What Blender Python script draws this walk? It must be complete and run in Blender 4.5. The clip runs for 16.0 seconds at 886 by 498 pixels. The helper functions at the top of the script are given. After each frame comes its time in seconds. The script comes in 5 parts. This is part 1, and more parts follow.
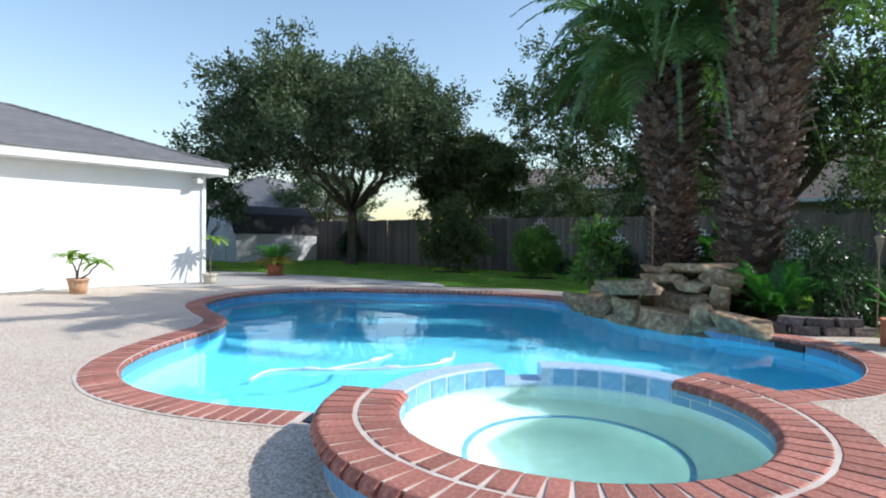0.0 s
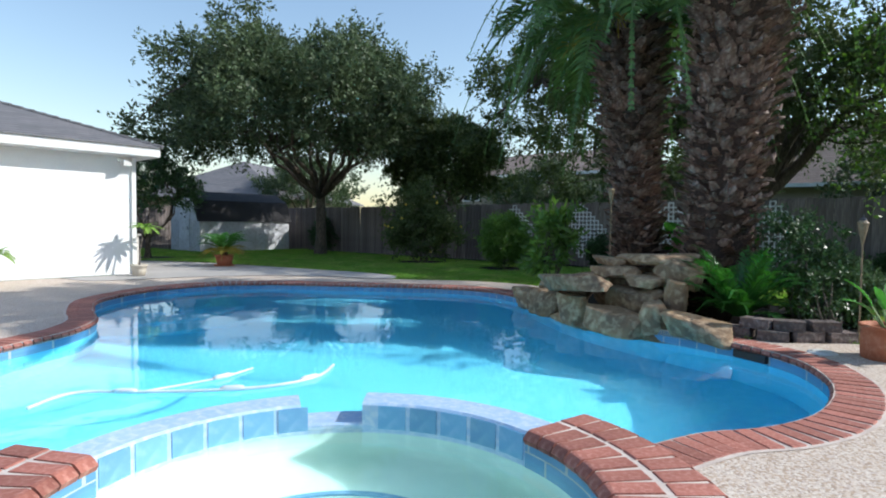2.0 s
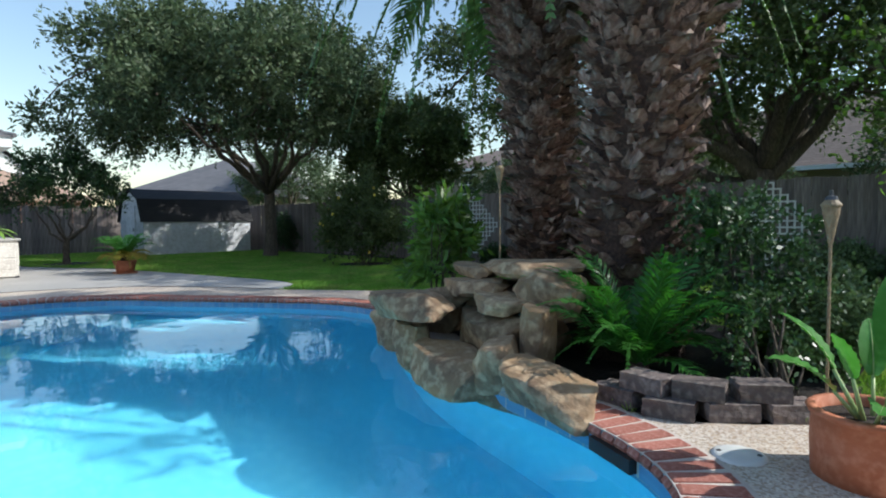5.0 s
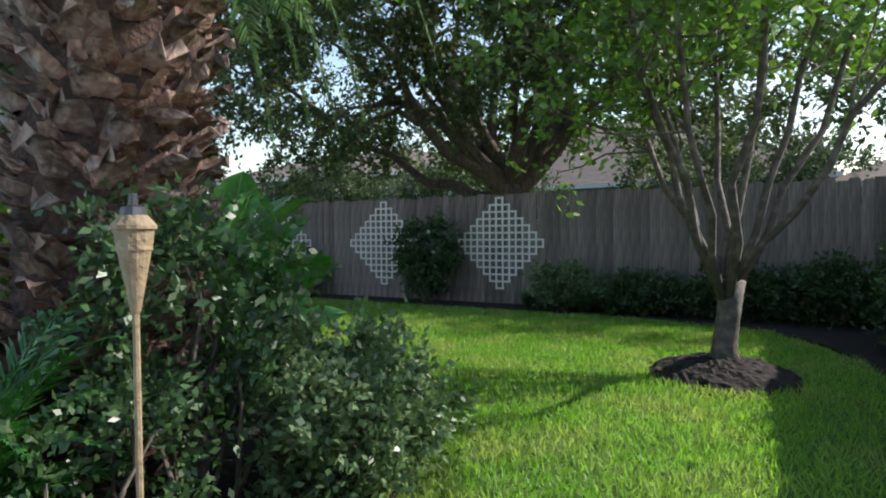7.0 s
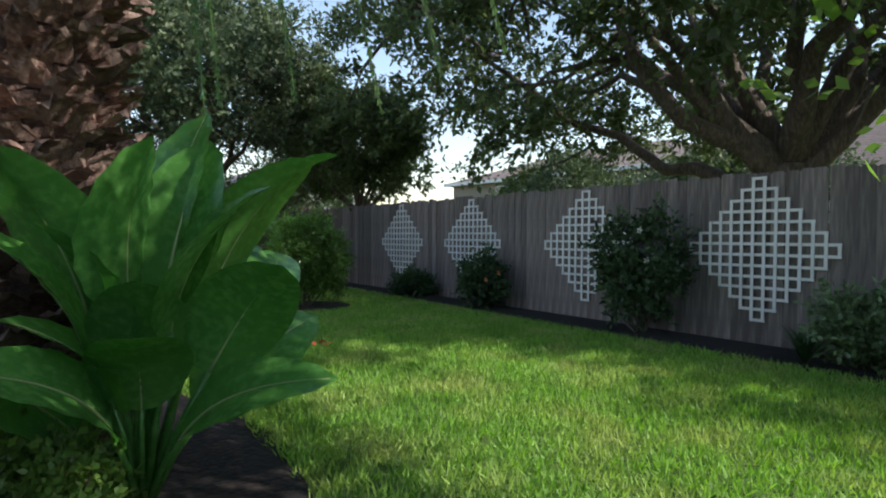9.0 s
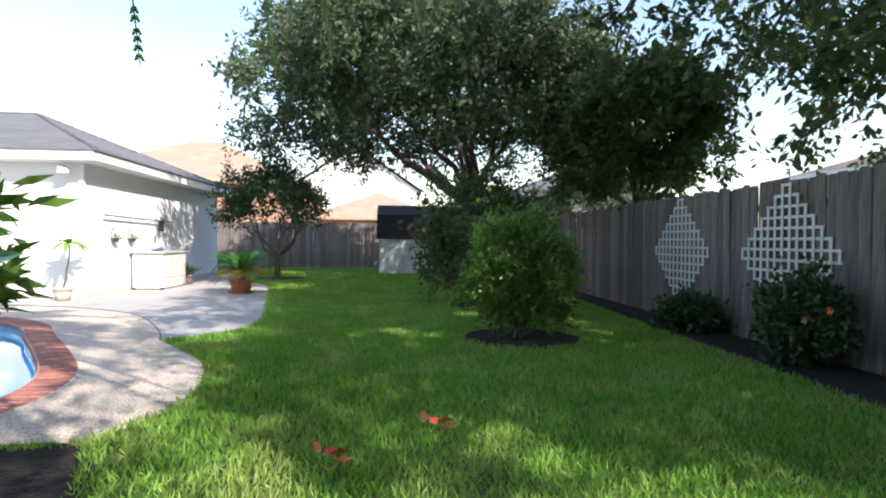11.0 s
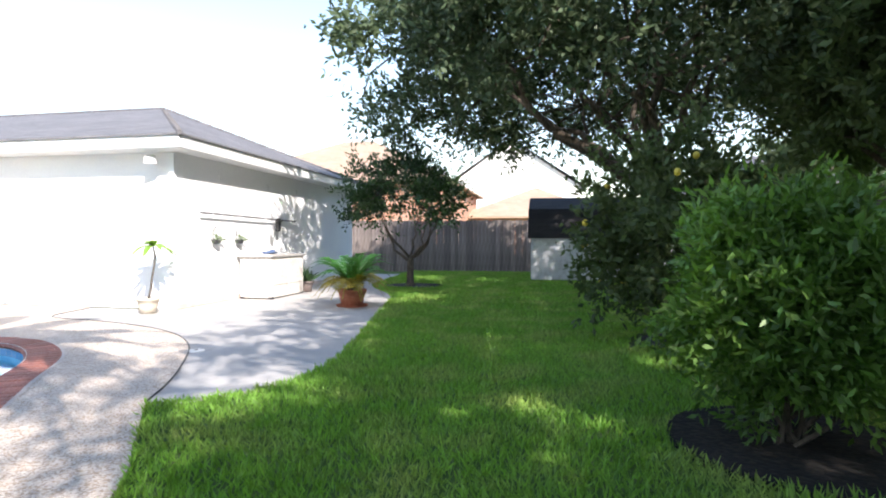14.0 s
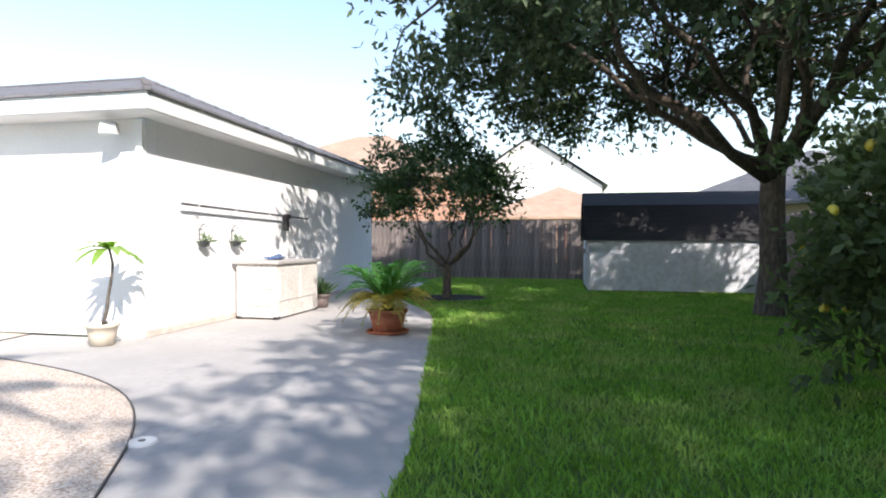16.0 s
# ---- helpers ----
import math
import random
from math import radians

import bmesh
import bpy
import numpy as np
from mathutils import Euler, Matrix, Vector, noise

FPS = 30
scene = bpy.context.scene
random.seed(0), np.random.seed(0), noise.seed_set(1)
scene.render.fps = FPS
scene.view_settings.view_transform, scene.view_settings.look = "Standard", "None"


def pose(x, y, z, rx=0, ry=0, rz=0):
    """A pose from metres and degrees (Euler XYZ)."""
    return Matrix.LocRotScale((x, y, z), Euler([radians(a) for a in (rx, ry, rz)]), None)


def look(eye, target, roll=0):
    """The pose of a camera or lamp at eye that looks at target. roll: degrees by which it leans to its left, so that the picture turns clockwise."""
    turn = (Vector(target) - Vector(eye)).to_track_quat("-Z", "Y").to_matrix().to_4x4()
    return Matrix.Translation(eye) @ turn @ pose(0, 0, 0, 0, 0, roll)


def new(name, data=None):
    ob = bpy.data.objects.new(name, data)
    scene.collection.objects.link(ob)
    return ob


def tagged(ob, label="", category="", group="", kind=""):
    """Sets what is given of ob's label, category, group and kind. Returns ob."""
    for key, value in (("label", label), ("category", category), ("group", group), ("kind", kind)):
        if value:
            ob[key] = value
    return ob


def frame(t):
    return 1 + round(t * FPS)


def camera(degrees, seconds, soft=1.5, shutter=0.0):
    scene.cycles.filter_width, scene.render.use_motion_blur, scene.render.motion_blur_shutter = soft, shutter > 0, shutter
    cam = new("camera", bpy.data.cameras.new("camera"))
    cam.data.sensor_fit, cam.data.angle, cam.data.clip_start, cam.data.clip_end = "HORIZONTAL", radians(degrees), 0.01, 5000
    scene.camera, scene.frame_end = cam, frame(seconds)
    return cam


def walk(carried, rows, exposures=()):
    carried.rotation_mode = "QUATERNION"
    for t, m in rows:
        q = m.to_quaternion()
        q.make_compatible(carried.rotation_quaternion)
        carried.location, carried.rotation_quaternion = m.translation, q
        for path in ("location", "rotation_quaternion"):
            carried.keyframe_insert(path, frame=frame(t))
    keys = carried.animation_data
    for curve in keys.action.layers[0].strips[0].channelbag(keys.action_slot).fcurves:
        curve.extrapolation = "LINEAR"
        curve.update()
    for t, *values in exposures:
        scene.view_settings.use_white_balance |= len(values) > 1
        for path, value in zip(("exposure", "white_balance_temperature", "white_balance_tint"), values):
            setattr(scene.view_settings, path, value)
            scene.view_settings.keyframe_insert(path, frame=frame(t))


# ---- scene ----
cam = camera(75.6, 16.0, soft=2.0)
PATH = [
    (0, (2.05, 0.927, 1.182), (0.754, 2.449, 1.14), 0.7),
    (0.5, (2.098, 1.034, 1.182), (0.823, 2.574, 1.125), 0.7),
    (1, (2.077, 1.454, 1.123), (0.997, 3.135, 1.067), 1.0),
    (1.5, (2.092, 2.021, 1.159), (1.019, 3.708, 1.089), 0.8),
    (2, (2.153, 2.617, 1.177), (0.846, 4.129, 1.093), 0.6),
    (2.5, (2.184, 3.263, 1.184), (0.677, 4.575, 1.1), 0.8),
    (3, (2.179, 3.913, 1.183), (0.613, 5.155, 1.1), 0.7),
    (3.2, (2.143, 4.168, 1.186), (0.578, 5.41, 1.098), 0.6),
    (5.3, (2.309, 6.461, 1.168), (0.969, 7.943, 1.075), -0.5),
    (5.5, (2.491, 6.759, 1.149), (1.186, 8.273, 1.064), -0.4),
    (6, (2.806, 7.446, 1.112), (1.653, 9.08, 1.063), -0.2),
    (6.5, (2.969, 8.217, 1.155), (2.014, 9.975, 1.11), -0.1),
    (7, (2.96, 9.033, 1.215), (2.016, 10.794, 1.162), -0.5),
    (7.5, (2.932, 10.026, 1.155), (1.904, 11.741, 1.117), -0.5),
    (8, (2.775, 10.736, 1.194), (1.583, 12.342, 1.149), -0.4),
    (8.5, (2.518, 11.179, 1.169), (1.115, 12.603, 1.13), 0.1),
    (9, (2.181, 11.699, 1.161), (0.567, 12.879, 1.118), 0.4),
    (9.5, (1.7, 12.345, 1.161), (-0.022, 13.36, 1.12), 0.6),
    (10, (1.199, 12.879, 1.192), (-0.665, 13.604, 1.144), 1.2),
    (10.2, (0.939, 13.05, 1.182), (-0.965, 13.66, 1.141), 1.1),
    (12.3, (-0.994, 14.867, 1.161), (-2.975, 14.602, 1.116), -0.1),
    (12.5, (-1.237, 14.871, 1.189), (-3.217, 14.597, 1.142), -0.1),
    (13, (-1.91, 14.752, 1.187), (-3.888, 14.459, 1.149), 0.0),
    (13.5, (-2.498, 14.466, 1.181), (-4.471, 14.136, 1.146), 0.2),
    (14, (-3.121, 14.091, 1.162), (-5.082, 13.698, 1.131), 0.1),
    (14.5, (-3.719, 13.688, 1.162), (-5.676, 13.274, 1.131), 0.3),
    (15, (-4.302, 13.305, 1.183), (-6.276, 12.989, 1.156), 0.6),
    (15.5, (-4.971, 12.973, 1.191), (-6.953, 12.715, 1.166), 0.4),
    (16, (-5.625, 12.732, 1.146), (-7.582, 12.325, 1.125), 0.2),
]
EXPOSURES = [(0.0, 0.4, 6130, 10), (3.2, 0.28, 6130, 10), (5.5, 0.45, 6130, 8), (7.0, 0.85, 6500, 14), (8.0, 0.95, 6500, 16), (9.0, 0.85, 6500, 16), (10.2, 0.95, 6500, 16),
             (12.3, 1.35, 6500, 16), (14.0, 1.33, 6500, 16), (16.0, 1.0, 6500, 16)]
walk(cam, [(t, look(eye, target, roll)) for t, eye, target, roll in PATH], EXPOSURES)

# ---------------------------------------------------------------- world and sun
SUN_AZ, SUN_EL = 39.0, 36.0      # degrees from +x towards +y, and above the horizon
world = bpy.data.worlds.new("world")
scene.world = world
world.use_nodes = True
wn = world.node_tree.nodes
sky = wn.new("ShaderNodeTexSky")
sky.sky_type, sky.sun_disc = "NISHITA", False
sky.sun_elevation, sky.sun_rotation = radians(SUN_EL), radians(90 - SUN_AZ)
sky.dust_density, sky.ozone_density, sky.air_density = 0.7, 1.1, 1.35
wn["Background"].inputs["Strength"].default_value = 0.15
world.node_tree.links.new(sky.outputs[0], wn["Background"].inputs["Color"])
sun = new("sun", bpy.data.lights.new("sun", "SUN"))
sun.data.energy, sun.data.angle, sun.data.color = 4.2, radians(0.6), (1.0, 0.95, 0.86)
_d = Vector((math.cos(radians(SUN_EL)) * math.cos(radians(SUN_AZ)), math.cos(radians(SUN_EL)) * math.sin(radians(SUN_AZ)), math.sin(radians(SUN_EL))))
sun.matrix_world = look(_d * 60, (0, 0, 0))


# ---------------------------------------------------------------- materials
def material(name, base, rough=0.7, second=None, scale=3.0, fine=None, fine_scale=40.0, bump=0.0, bump_scale=60.0,
             metal=0.0, island=0.0, objvar=0.0, translucent=0.0, spec=0.5, coat=0.0, stretch=None):
    """A surface with variation at two scales, bump and, where asked, differences from piece to piece."""
    m = bpy.data.materials.new(name)
    m.use_nodes = True
    n, l = m.node_tree.nodes, m.node_tree.links
    b = n["Principled BSDF"]
    b.inputs["Roughness"].default_value, b.inputs["Metallic"].default_value = rough, metal
    b.inputs["Specular IOR Level"].default_value = spec
    b.inputs["Coat Weight"].default_value = coat
    co = n.new("ShaderNodeTexCoord").outputs["Object"]
    if stretch:
        mp = n.new("ShaderNodeMapping")
        mp.inputs["Scale"].default_value = stretch
        l.new(co, mp.inputs["Vector"])
        co = mp.outputs[0]
    def noisy(sc, detail=4.0):
        t = n.new("ShaderNodeTexNoise")
        t.inputs["Scale"].default_value, t.inputs["Detail"].default_value = sc, detail
        l.new(co, t.inputs["Vector"])
        return t.outputs["Fac"]
    def mix(fac, a, c, lo=0.35, hi=0.65):
        x = n.new("ShaderNodeMix")
        x.data_type = "RGBA"
        r = n.new("ShaderNodeMapRange")
        r.inputs["From Min"].default_value, r.inputs["From Max"].default_value = lo, hi
        l.new(fac, r.inputs["Value"])
        l.new(r.outputs[0], x.inputs[0])
        for sock, v in ((x.inputs[6], a), (x.inputs[7], c)):
            if isinstance(v, tuple):
                sock.default_value = (*v, 1)
            else:
                l.new(v, sock)
        return x.outputs[2]
    col = mix(noisy(scale), base, second or tuple(v * 0.75 for v in base))
    if fine:
        col = mix(noisy(fine_scale, 2.0), col, fine, 0.45, 0.7)
    if island or objvar:
        src = n.new("ShaderNodeNewGeometry").outputs["Random Per Island"] if island else n.new("ShaderNodeObjectInfo").outputs["Random"]
        amt = island or objvar
        h = n.new("ShaderNodeHueSaturation")
        r = n.new("ShaderNodeMapRange")
        r.inputs["To Min"].default_value, r.inputs["To Max"].default_value = 1 - amt, 1 + amt
        l.new(src, r.inputs["Value"])
        l.new(r.outputs[0], h.inputs["Value"])
        l.new(col, h.inputs["Color"])
        col = h.outputs[0]
    l.new(col, b.inputs["Base Color"])
    if bump:
        bp = n.new("ShaderNodeBump")
        bp.inputs["Strength"].default_value, bp.inputs["Distance"].default_value = bump, 0.02
        l.new(noisy(bump_scale, 6.0), bp.inputs["Height"])
        l.new(bp.outputs[0], b.inputs["Normal"])
    if translucent:
        tr = n.new("ShaderNodeBsdfTranslucent")
        g = n.new("ShaderNodeHueSaturation")
        g.inputs["Value"].default_value, g.inputs["Saturation"].default_value = 1.5, 1.15
        l.new(col, g.inputs["Color"])
        l.new(g.outputs[0], tr.inputs["Color"])
        ms = n.new("ShaderNodeMixShader")
        ms.inputs[0].default_value = translucent
        l.new(b.outputs[0], ms.inputs[1])
        l.new(tr.outputs[0], ms.inputs[2])
        l.new(ms.outputs[0], n["Material Output"].inputs["Surface"])
    return m


def cellular(name, cols, scale, rough=0.85, bump=0.4, stain=None):
    """Small stones of several colours set close together."""
    m = bpy.data.materials.new(name)
    m.use_nodes = True
    n, l = m.node_tree.nodes, m.node_tree.links
    b = n["Principled BSDF"]
    b.inputs["Roughness"].default_value = rough
    co = n.new("ShaderNodeTexCoord").outputs["Object"]
    v = n.new("ShaderNodeTexVoronoi")
    v.inputs["Scale"].default_value = scale
    l.new(co, v.inputs["Vector"])
    s = n.new("ShaderNodeSeparateColor")
    l.new(v.outputs["Color"], s.inputs[0])
    ramp = n.new("ShaderNodeValToRGB")
    ramp.color_ramp.interpolation = "CONSTANT"
    el = ramp.color_ramp.elements
    while len(el) < len(cols):
        el.new(0.5)
    for i, c in enumerate(cols):
        el[i].position, el[i].color = i / len(cols), (*c, 1)
    l.new(s.outputs[0], ramp.inputs[0])
    big = n.new("ShaderNodeTexNoise")
    big.inputs["Scale"].default_value, big.inputs["Detail"].default_value = 0.7, 5.0
    l.new(co, big.inputs["Vector"])
    x = n.new("ShaderNodeMix")
    x.data_type, x.blend_type = "RGBA", "MULTIPLY"
    l.new(big.outputs["Fac"], x.inputs[0])
    l.new(ramp.outputs[0], x.inputs[6])
    x.inputs[7].default_value = (*(stain or (0.75, 0.72, 0.7)), 1)
    l.new(x.outputs[2], b.inputs["Base Color"])
    bp = n.new("ShaderNodeBump")
    bp.invert = True
    bp.inputs["Strength"].default_value, bp.inputs["Distance"].default_value = bump, 0.006
    l.new(v.outputs["Distance"], bp.inputs["Height"])
    l.new(bp.outputs[0], b.inputs["Normal"])
    return m


def courses(name, cols, mortar, width, height, gap, rough=0.8, bump=0.5, axes=(0, 2)):
    """Tiles or shingles in courses, for surfaces that stay far off."""
    m = bpy.data.materials.new(name)
    m.use_nodes = True
    n, l = m.node_tree.nodes, m.node_tree.links
    b = n["Principled BSDF"]
    b.inputs["Roughness"].default_value = rough
    sp = n.new("ShaderNodeSeparateXYZ")
    l.new(n.new("ShaderNodeTexCoord").outputs["Object"], sp.inputs[0])
    add = n.new("ShaderNodeMath")
    add.operation = "ADD"
    l.new(sp.outputs[0], add.inputs[0])
    l.new(sp.outputs[1], add.inputs[1])
    cb = n.new("ShaderNodeCombineXYZ")
    l.new(add.outputs[0], cb.inputs[0])
    l.new(sp.outputs[2], cb.inputs[1])
    t = n.new("ShaderNodeTexBrick")
    t.inputs["Scale"].default_value = 1.0
    t.inputs["Brick Width"].default_value, t.inputs["Row Height"].default_value, t.inputs["Mortar Size"].default_value = width, height, gap
    t.inputs["Color1"].default_value, t.inputs["Color2"].default_value, t.inputs["Mortar"].default_value = (*cols[0], 1), (*cols[1], 1), (*mortar, 1)
    l.new(cb.outputs[0], t.inputs["Vector"])
    nz = n.new("ShaderNodeTexNoise")
    nz.inputs["Scale"].default_value, nz.inputs["Detail"].default_value = 9.0, 6.0
    x = n.new("ShaderNodeMix")
    x.data_type, x.blend_type = "RGBA", "MULTIPLY"
    l.new(nz.outputs["Fac"], x.inputs[0])
    l.new(t.outputs["Color"], x.inputs[6])
    x.inputs[7].default_value = (0.6, 0.6, 0.6, 1)
    l.new(x.outputs[2], b.inputs["Base Color"])
    bp = n.new("ShaderNodeBump")
    bp.invert = True
    bp.inputs["Strength"].default_value, bp.inputs["Distance"].default_value = bump, 0.01
    l.new(t.outputs["Fac"], bp.inputs["Height"])
    l.new(bp.outputs[0], b.inputs["Normal"])
    return m


def water(name, tint, ripple, scale):
    m = bpy.data.materials.new(name)
    m.use_nodes = True
    n, l = m.node_tree.nodes, m.node_tree.links
    b = n["Principled BSDF"]
    b.inputs["Base Color"].default_value = (*tint, 1)
    b.inputs["Roughness"].default_value, b.inputs["IOR"].default_value, b.inputs["Transmission Weight"].default_value = 0.02, 1.33, 1.0
    nz = n.new("ShaderNodeTexNoise")
    nz.inputs["Scale"].default_value, nz.inputs["Detail"].default_value = scale, 2.0
    l.new(n.new("ShaderNodeTexCoord").outputs["Object"], nz.inputs["Vector"])
    bp = n.new("ShaderNodeBump")
    bp.inputs["Strength"].default_value, bp.inputs["Distance"].default_value = ripple, 0.02
    l.new(nz.outputs["Fac"], bp.inputs["Height"])
    l.new(bp.outputs[0], b.inputs["Normal"])
    return m


M = {}
M["deck"] = cellular("pebble_deck", [(0.52, 0.40, 0.30), (0.62, 0.52, 0.42), (0.70, 0.62, 0.54), (0.40, 0.31, 0.24), (0.58, 0.50, 0.44), (0.74, 0.68, 0.60)], 85.0)
M["concrete"] = material("concrete", (0.45, 0.43, 0.41), 0.85, (0.37, 0.355, 0.34), 0.9, (0.38, 0.36, 0.34), 14.0, 0.15, 90)
M["grass_soil"] = material("lawn_soil", (0.075, 0.15, 0.02), 0.95, (0.05, 0.11, 0.016), 0.6, (0.11, 0.16, 0.04), 9.0, 0.8, 60)
M["grass"] = material("grass_blade", (0.215, 0.385, 0.075), 0.55, (0.16, 0.315, 0.056), 0.5, (0.30, 0.38, 0.11), 1.7, island=0.35, translucent=0.4, spec=0.3)
M["mulch"] = cellular("mulch", [(0.010, 0.008, 0.006), (0.016, 0.011, 0.008), (0.006, 0.005, 0.004), (0.026, 0.018, 0.012)], 30.0, 0.95, 1.0)
M["brick"] = material("red_brick", (0.36, 0.13, 0.095), 0.8, (0.28, 0.095, 0.07), 5.0, (0.44, 0.20, 0.155), 40.0, 0.25, 90, objvar=0.22)
M["grout"] = material("grout", (0.62, 0.54, 0.48), 0.9, (0.5, 0.42, 0.37), 6.0, bump=0.2)
M["tile"] = material("blue_tile", (0.16, 0.36, 0.60), 0.25, (0.19, 0.40, 0.63), 8.0, (0.24, 0.45, 0.67), 22.0, objvar=0.15)
M["tile_band"] = courses("blue_tile_band", [(0.10, 0.30, 0.55), (0.20, 0.42, 0.66)], (0.55, 0.6, 0.62), 0.15, 0.15, 0.004, 0.25, 0.2)
M["tile_pale"] = material("pale_blue_tile", (0.42, 0.56, 0.74), 0.3, (0.33, 0.50, 0.72), 9.0, (0.60, 0.68, 0.80), 25.0, objvar=0.12)
M["plaster"] = material("pool_plaster", (0.165, 0.67, 0.90), 0.7, (0.145, 0.63, 0.88), 0.7, (0.19, 0.70, 0.92), 12.0)
M["spa_plaster"] = material("spa_plaster", (0.62, 0.78, 0.74), 0.7, (0.55, 0.74, 0.70), 2.0, (0.66, 0.82, 0.78), 12.0)
M["pool_water"] = water("pool_water", (0.82, 0.98, 0.995), 0.2, 2.0)
M["spa_water"] = water("spa_water", (0.86, 0.98, 0.97), 0.05, 4.0)
M["stucco"] = material("white_stucco", (0.80, 0.80, 0.80), 0.85, (0.76, 0.76, 0.77), 1.5, (0.83, 0.83, 0.83), 60.0, 0.15, 140)
M["white"] = material("white_paint", (0.80, 0.80, 0.79), 0.5, (0.74, 0.74, 0.73), 3.0, bump=0.05)
M["shed_white"] = material("white_panel", (0.62, 0.64, 0.68), 0.7, (0.52, 0.54, 0.58), 2.0, (0.45, 0.46, 0.48), 8.0, bump=0.1)
M["shingle"] = courses("grey_shingles", [(0.17, 0.17, 0.18), (0.23, 0.22, 0.23)], (0.09, 0.09, 0.095), 0.33, 0.07, 0.006)
M["shingle_dark"] = courses("dark_shingles", [(0.020, 0.019, 0.022), (0.03, 0.028, 0.03)], (0.012, 0.012, 0.012), 0.33, 0.12, 0.006)
M["shingle_tan"] = courses("tan_shingles", [(0.45, 0.31, 0.22), (0.52, 0.37, 0.27)], (0.33, 0.22, 0.16), 0.4, 0.12, 0.008)
M["shingle_brown"] = courses("brown_shingles", [(0.20, 0.155, 0.125), (0.25, 0.19, 0.155)], (0.12, 0.09, 0.07), 0.4, 0.12, 0.008)
M["house_brick"] = courses("orange_brick", [(0.52, 0.22, 0.12), (0.60, 0.28, 0.16)], (0.55, 0.45, 0.38), 0.22, 0.08, 0.012)
M["siding"] = material("tan_siding", (0.34, 0.285, 0.225), 0.8, (0.29, 0.245, 0.195), 0.8, bump=0.1)
M["fence"] = material("weathered_cedar", (0.178, 0.147, 0.134), 0.9, (0.105, 0.087, 0.08), 3.0, (0.24, 0.203, 0.185), 30.0, 0.4, 60, objvar=0.28, stretch=(1.0, 1.0, 0.09))
M["lattice"] = material("white_vinyl", (0.74, 0.74, 0.72), 0.5, (0.64, 0.64, 0.62), 4.0)
M["bark"] = material("bark", (0.10, 0.078, 0.06), 0.95, (0.055, 0.044, 0.034), 8.0, (0.15, 0.12, 0.095), 26.0, 1.0, 34, stretch=(1.0, 1.0, 0.3))
M["bark_pale"] = material("smooth_bark", (0.10, 0.083, 0.07), 0.8, (0.06, 0.05, 0.04), 5.0, (0.17, 0.145, 0.12), 12.0, 0.4, 30)
M["palm_core"] = material("palm_fibre", (0.055, 0.031, 0.023), 0.95, (0.03, 0.018, 0.014), 7.0, (0.09, 0.052, 0.038), 30.0, 1.0, 40)
M["boot"] = material("palm_boot", (0.18, 0.108, 0.082), 0.7, (0.085, 0.048, 0.037), 7.0, (0.29, 0.205, 0.165), 22.0, 0.8, 45, objvar=0.45, stretch=(1.0, 1.0, 0.45))
M["leaf_elm"] = material("elm_leaf", (0.092, 0.128, 0.064), 0.5, (0.066, 0.096, 0.05), 0.5, island=0.4, translucent=0.25, spec=0.25)
M["leaf_oak"] = material("oak_leaf", (0.095, 0.13, 0.05), 0.55, (0.07, 0.10, 0.04), 0.5, island=0.35, translucent=0.35, spec=0.3)
M["leaf_bright"] = material("bright_leaf", (0.15, 0.27, 0.055), 0.45, (0.07, 0.14, 0.028), 0.8, island=0.4, translucent=0.35)
M["leaf_dark"] = material("dark_leaf", (0.05, 0.10, 0.034), 0.4, (0.032, 0.07, 0.024), 0.8, island=0.4, translucent=0.25)
M["leaf_pale"] = material("pale_leaf", (0.15, 0.22, 0.10), 0.38, (0.09, 0.15, 0.06), 1.5, island=0.45, translucent=0.2)
M["leaf_pot"] = material("plumeria_leaf", (0.16, 0.30, 0.05), 0.4, (0.22, 0.34, 0.08), 3.0, island=0.3, translucent=0.35)
M["frond"] = material("palm_frond", (0.11, 0.20, 0.06), 0.42, (0.08, 0.155, 0.05), 1.0, island=0.35, translucent=0.3)
M["cycad"] = material("cycad_frond", (0.06, 0.19, 0.034), 0.33, (0.042, 0.135, 0.026), 2.0, island=0.3, translucent=0.3)
M["cycad_yellow"] = material("yellowed_frond", (0.36, 0.26, 0.05), 0.5, (0.20, 0.22, 0.045), 2.0, island=0.4, translucent=0.3)
M["banana"] = material("broad_leaf", (0.085, 0.25, 0.05), 0.26, (0.06, 0.19, 0.04), 3.0, (0.11, 0.29, 0.07), 25.0, 0.15, 30, translucent=0.3)
M["rib"] = material("leaf_rib", (0.32, 0.42, 0.16), 0.5)
M["rock"] = material("sandstone", (0.38, 0.245, 0.13), 0.85, (0.17, 0.11, 0.068), 2.6, (0.48, 0.355, 0.225), 12.0, 0.8, 22, objvar=0.3)
M["block"] = material("garden_block", (0.165, 0.125, 0.115), 0.9, (0.105, 0.085, 0.082), 4.0, (0.24, 0.20, 0.18), 25.0, 0.7, 30, objvar=0.3)
M["terracotta"] = material("terracotta", (0.42, 0.135, 0.065), 0.75, (0.34, 0.105, 0.05), 3.0, (0.48, 0.19, 0.11), 25.0, 0.15, 60)
M["clay"] = material("pale_clay", (0.52, 0.30, 0.17), 0.8, (0.44, 0.25, 0.14), 4.0, (0.60, 0.42, 0.30), 20.0, 0.2, 60)
M["cream"] = material("cream_ceramic", (0.62, 0.56, 0.46), 0.6, (0.52, 0.46, 0.38), 4.0)
M["soil"] = material("potting_soil", (0.035, 0.025, 0.018), 0.95, (0.02, 0.015, 0.012), 10.0, bump=0.8)
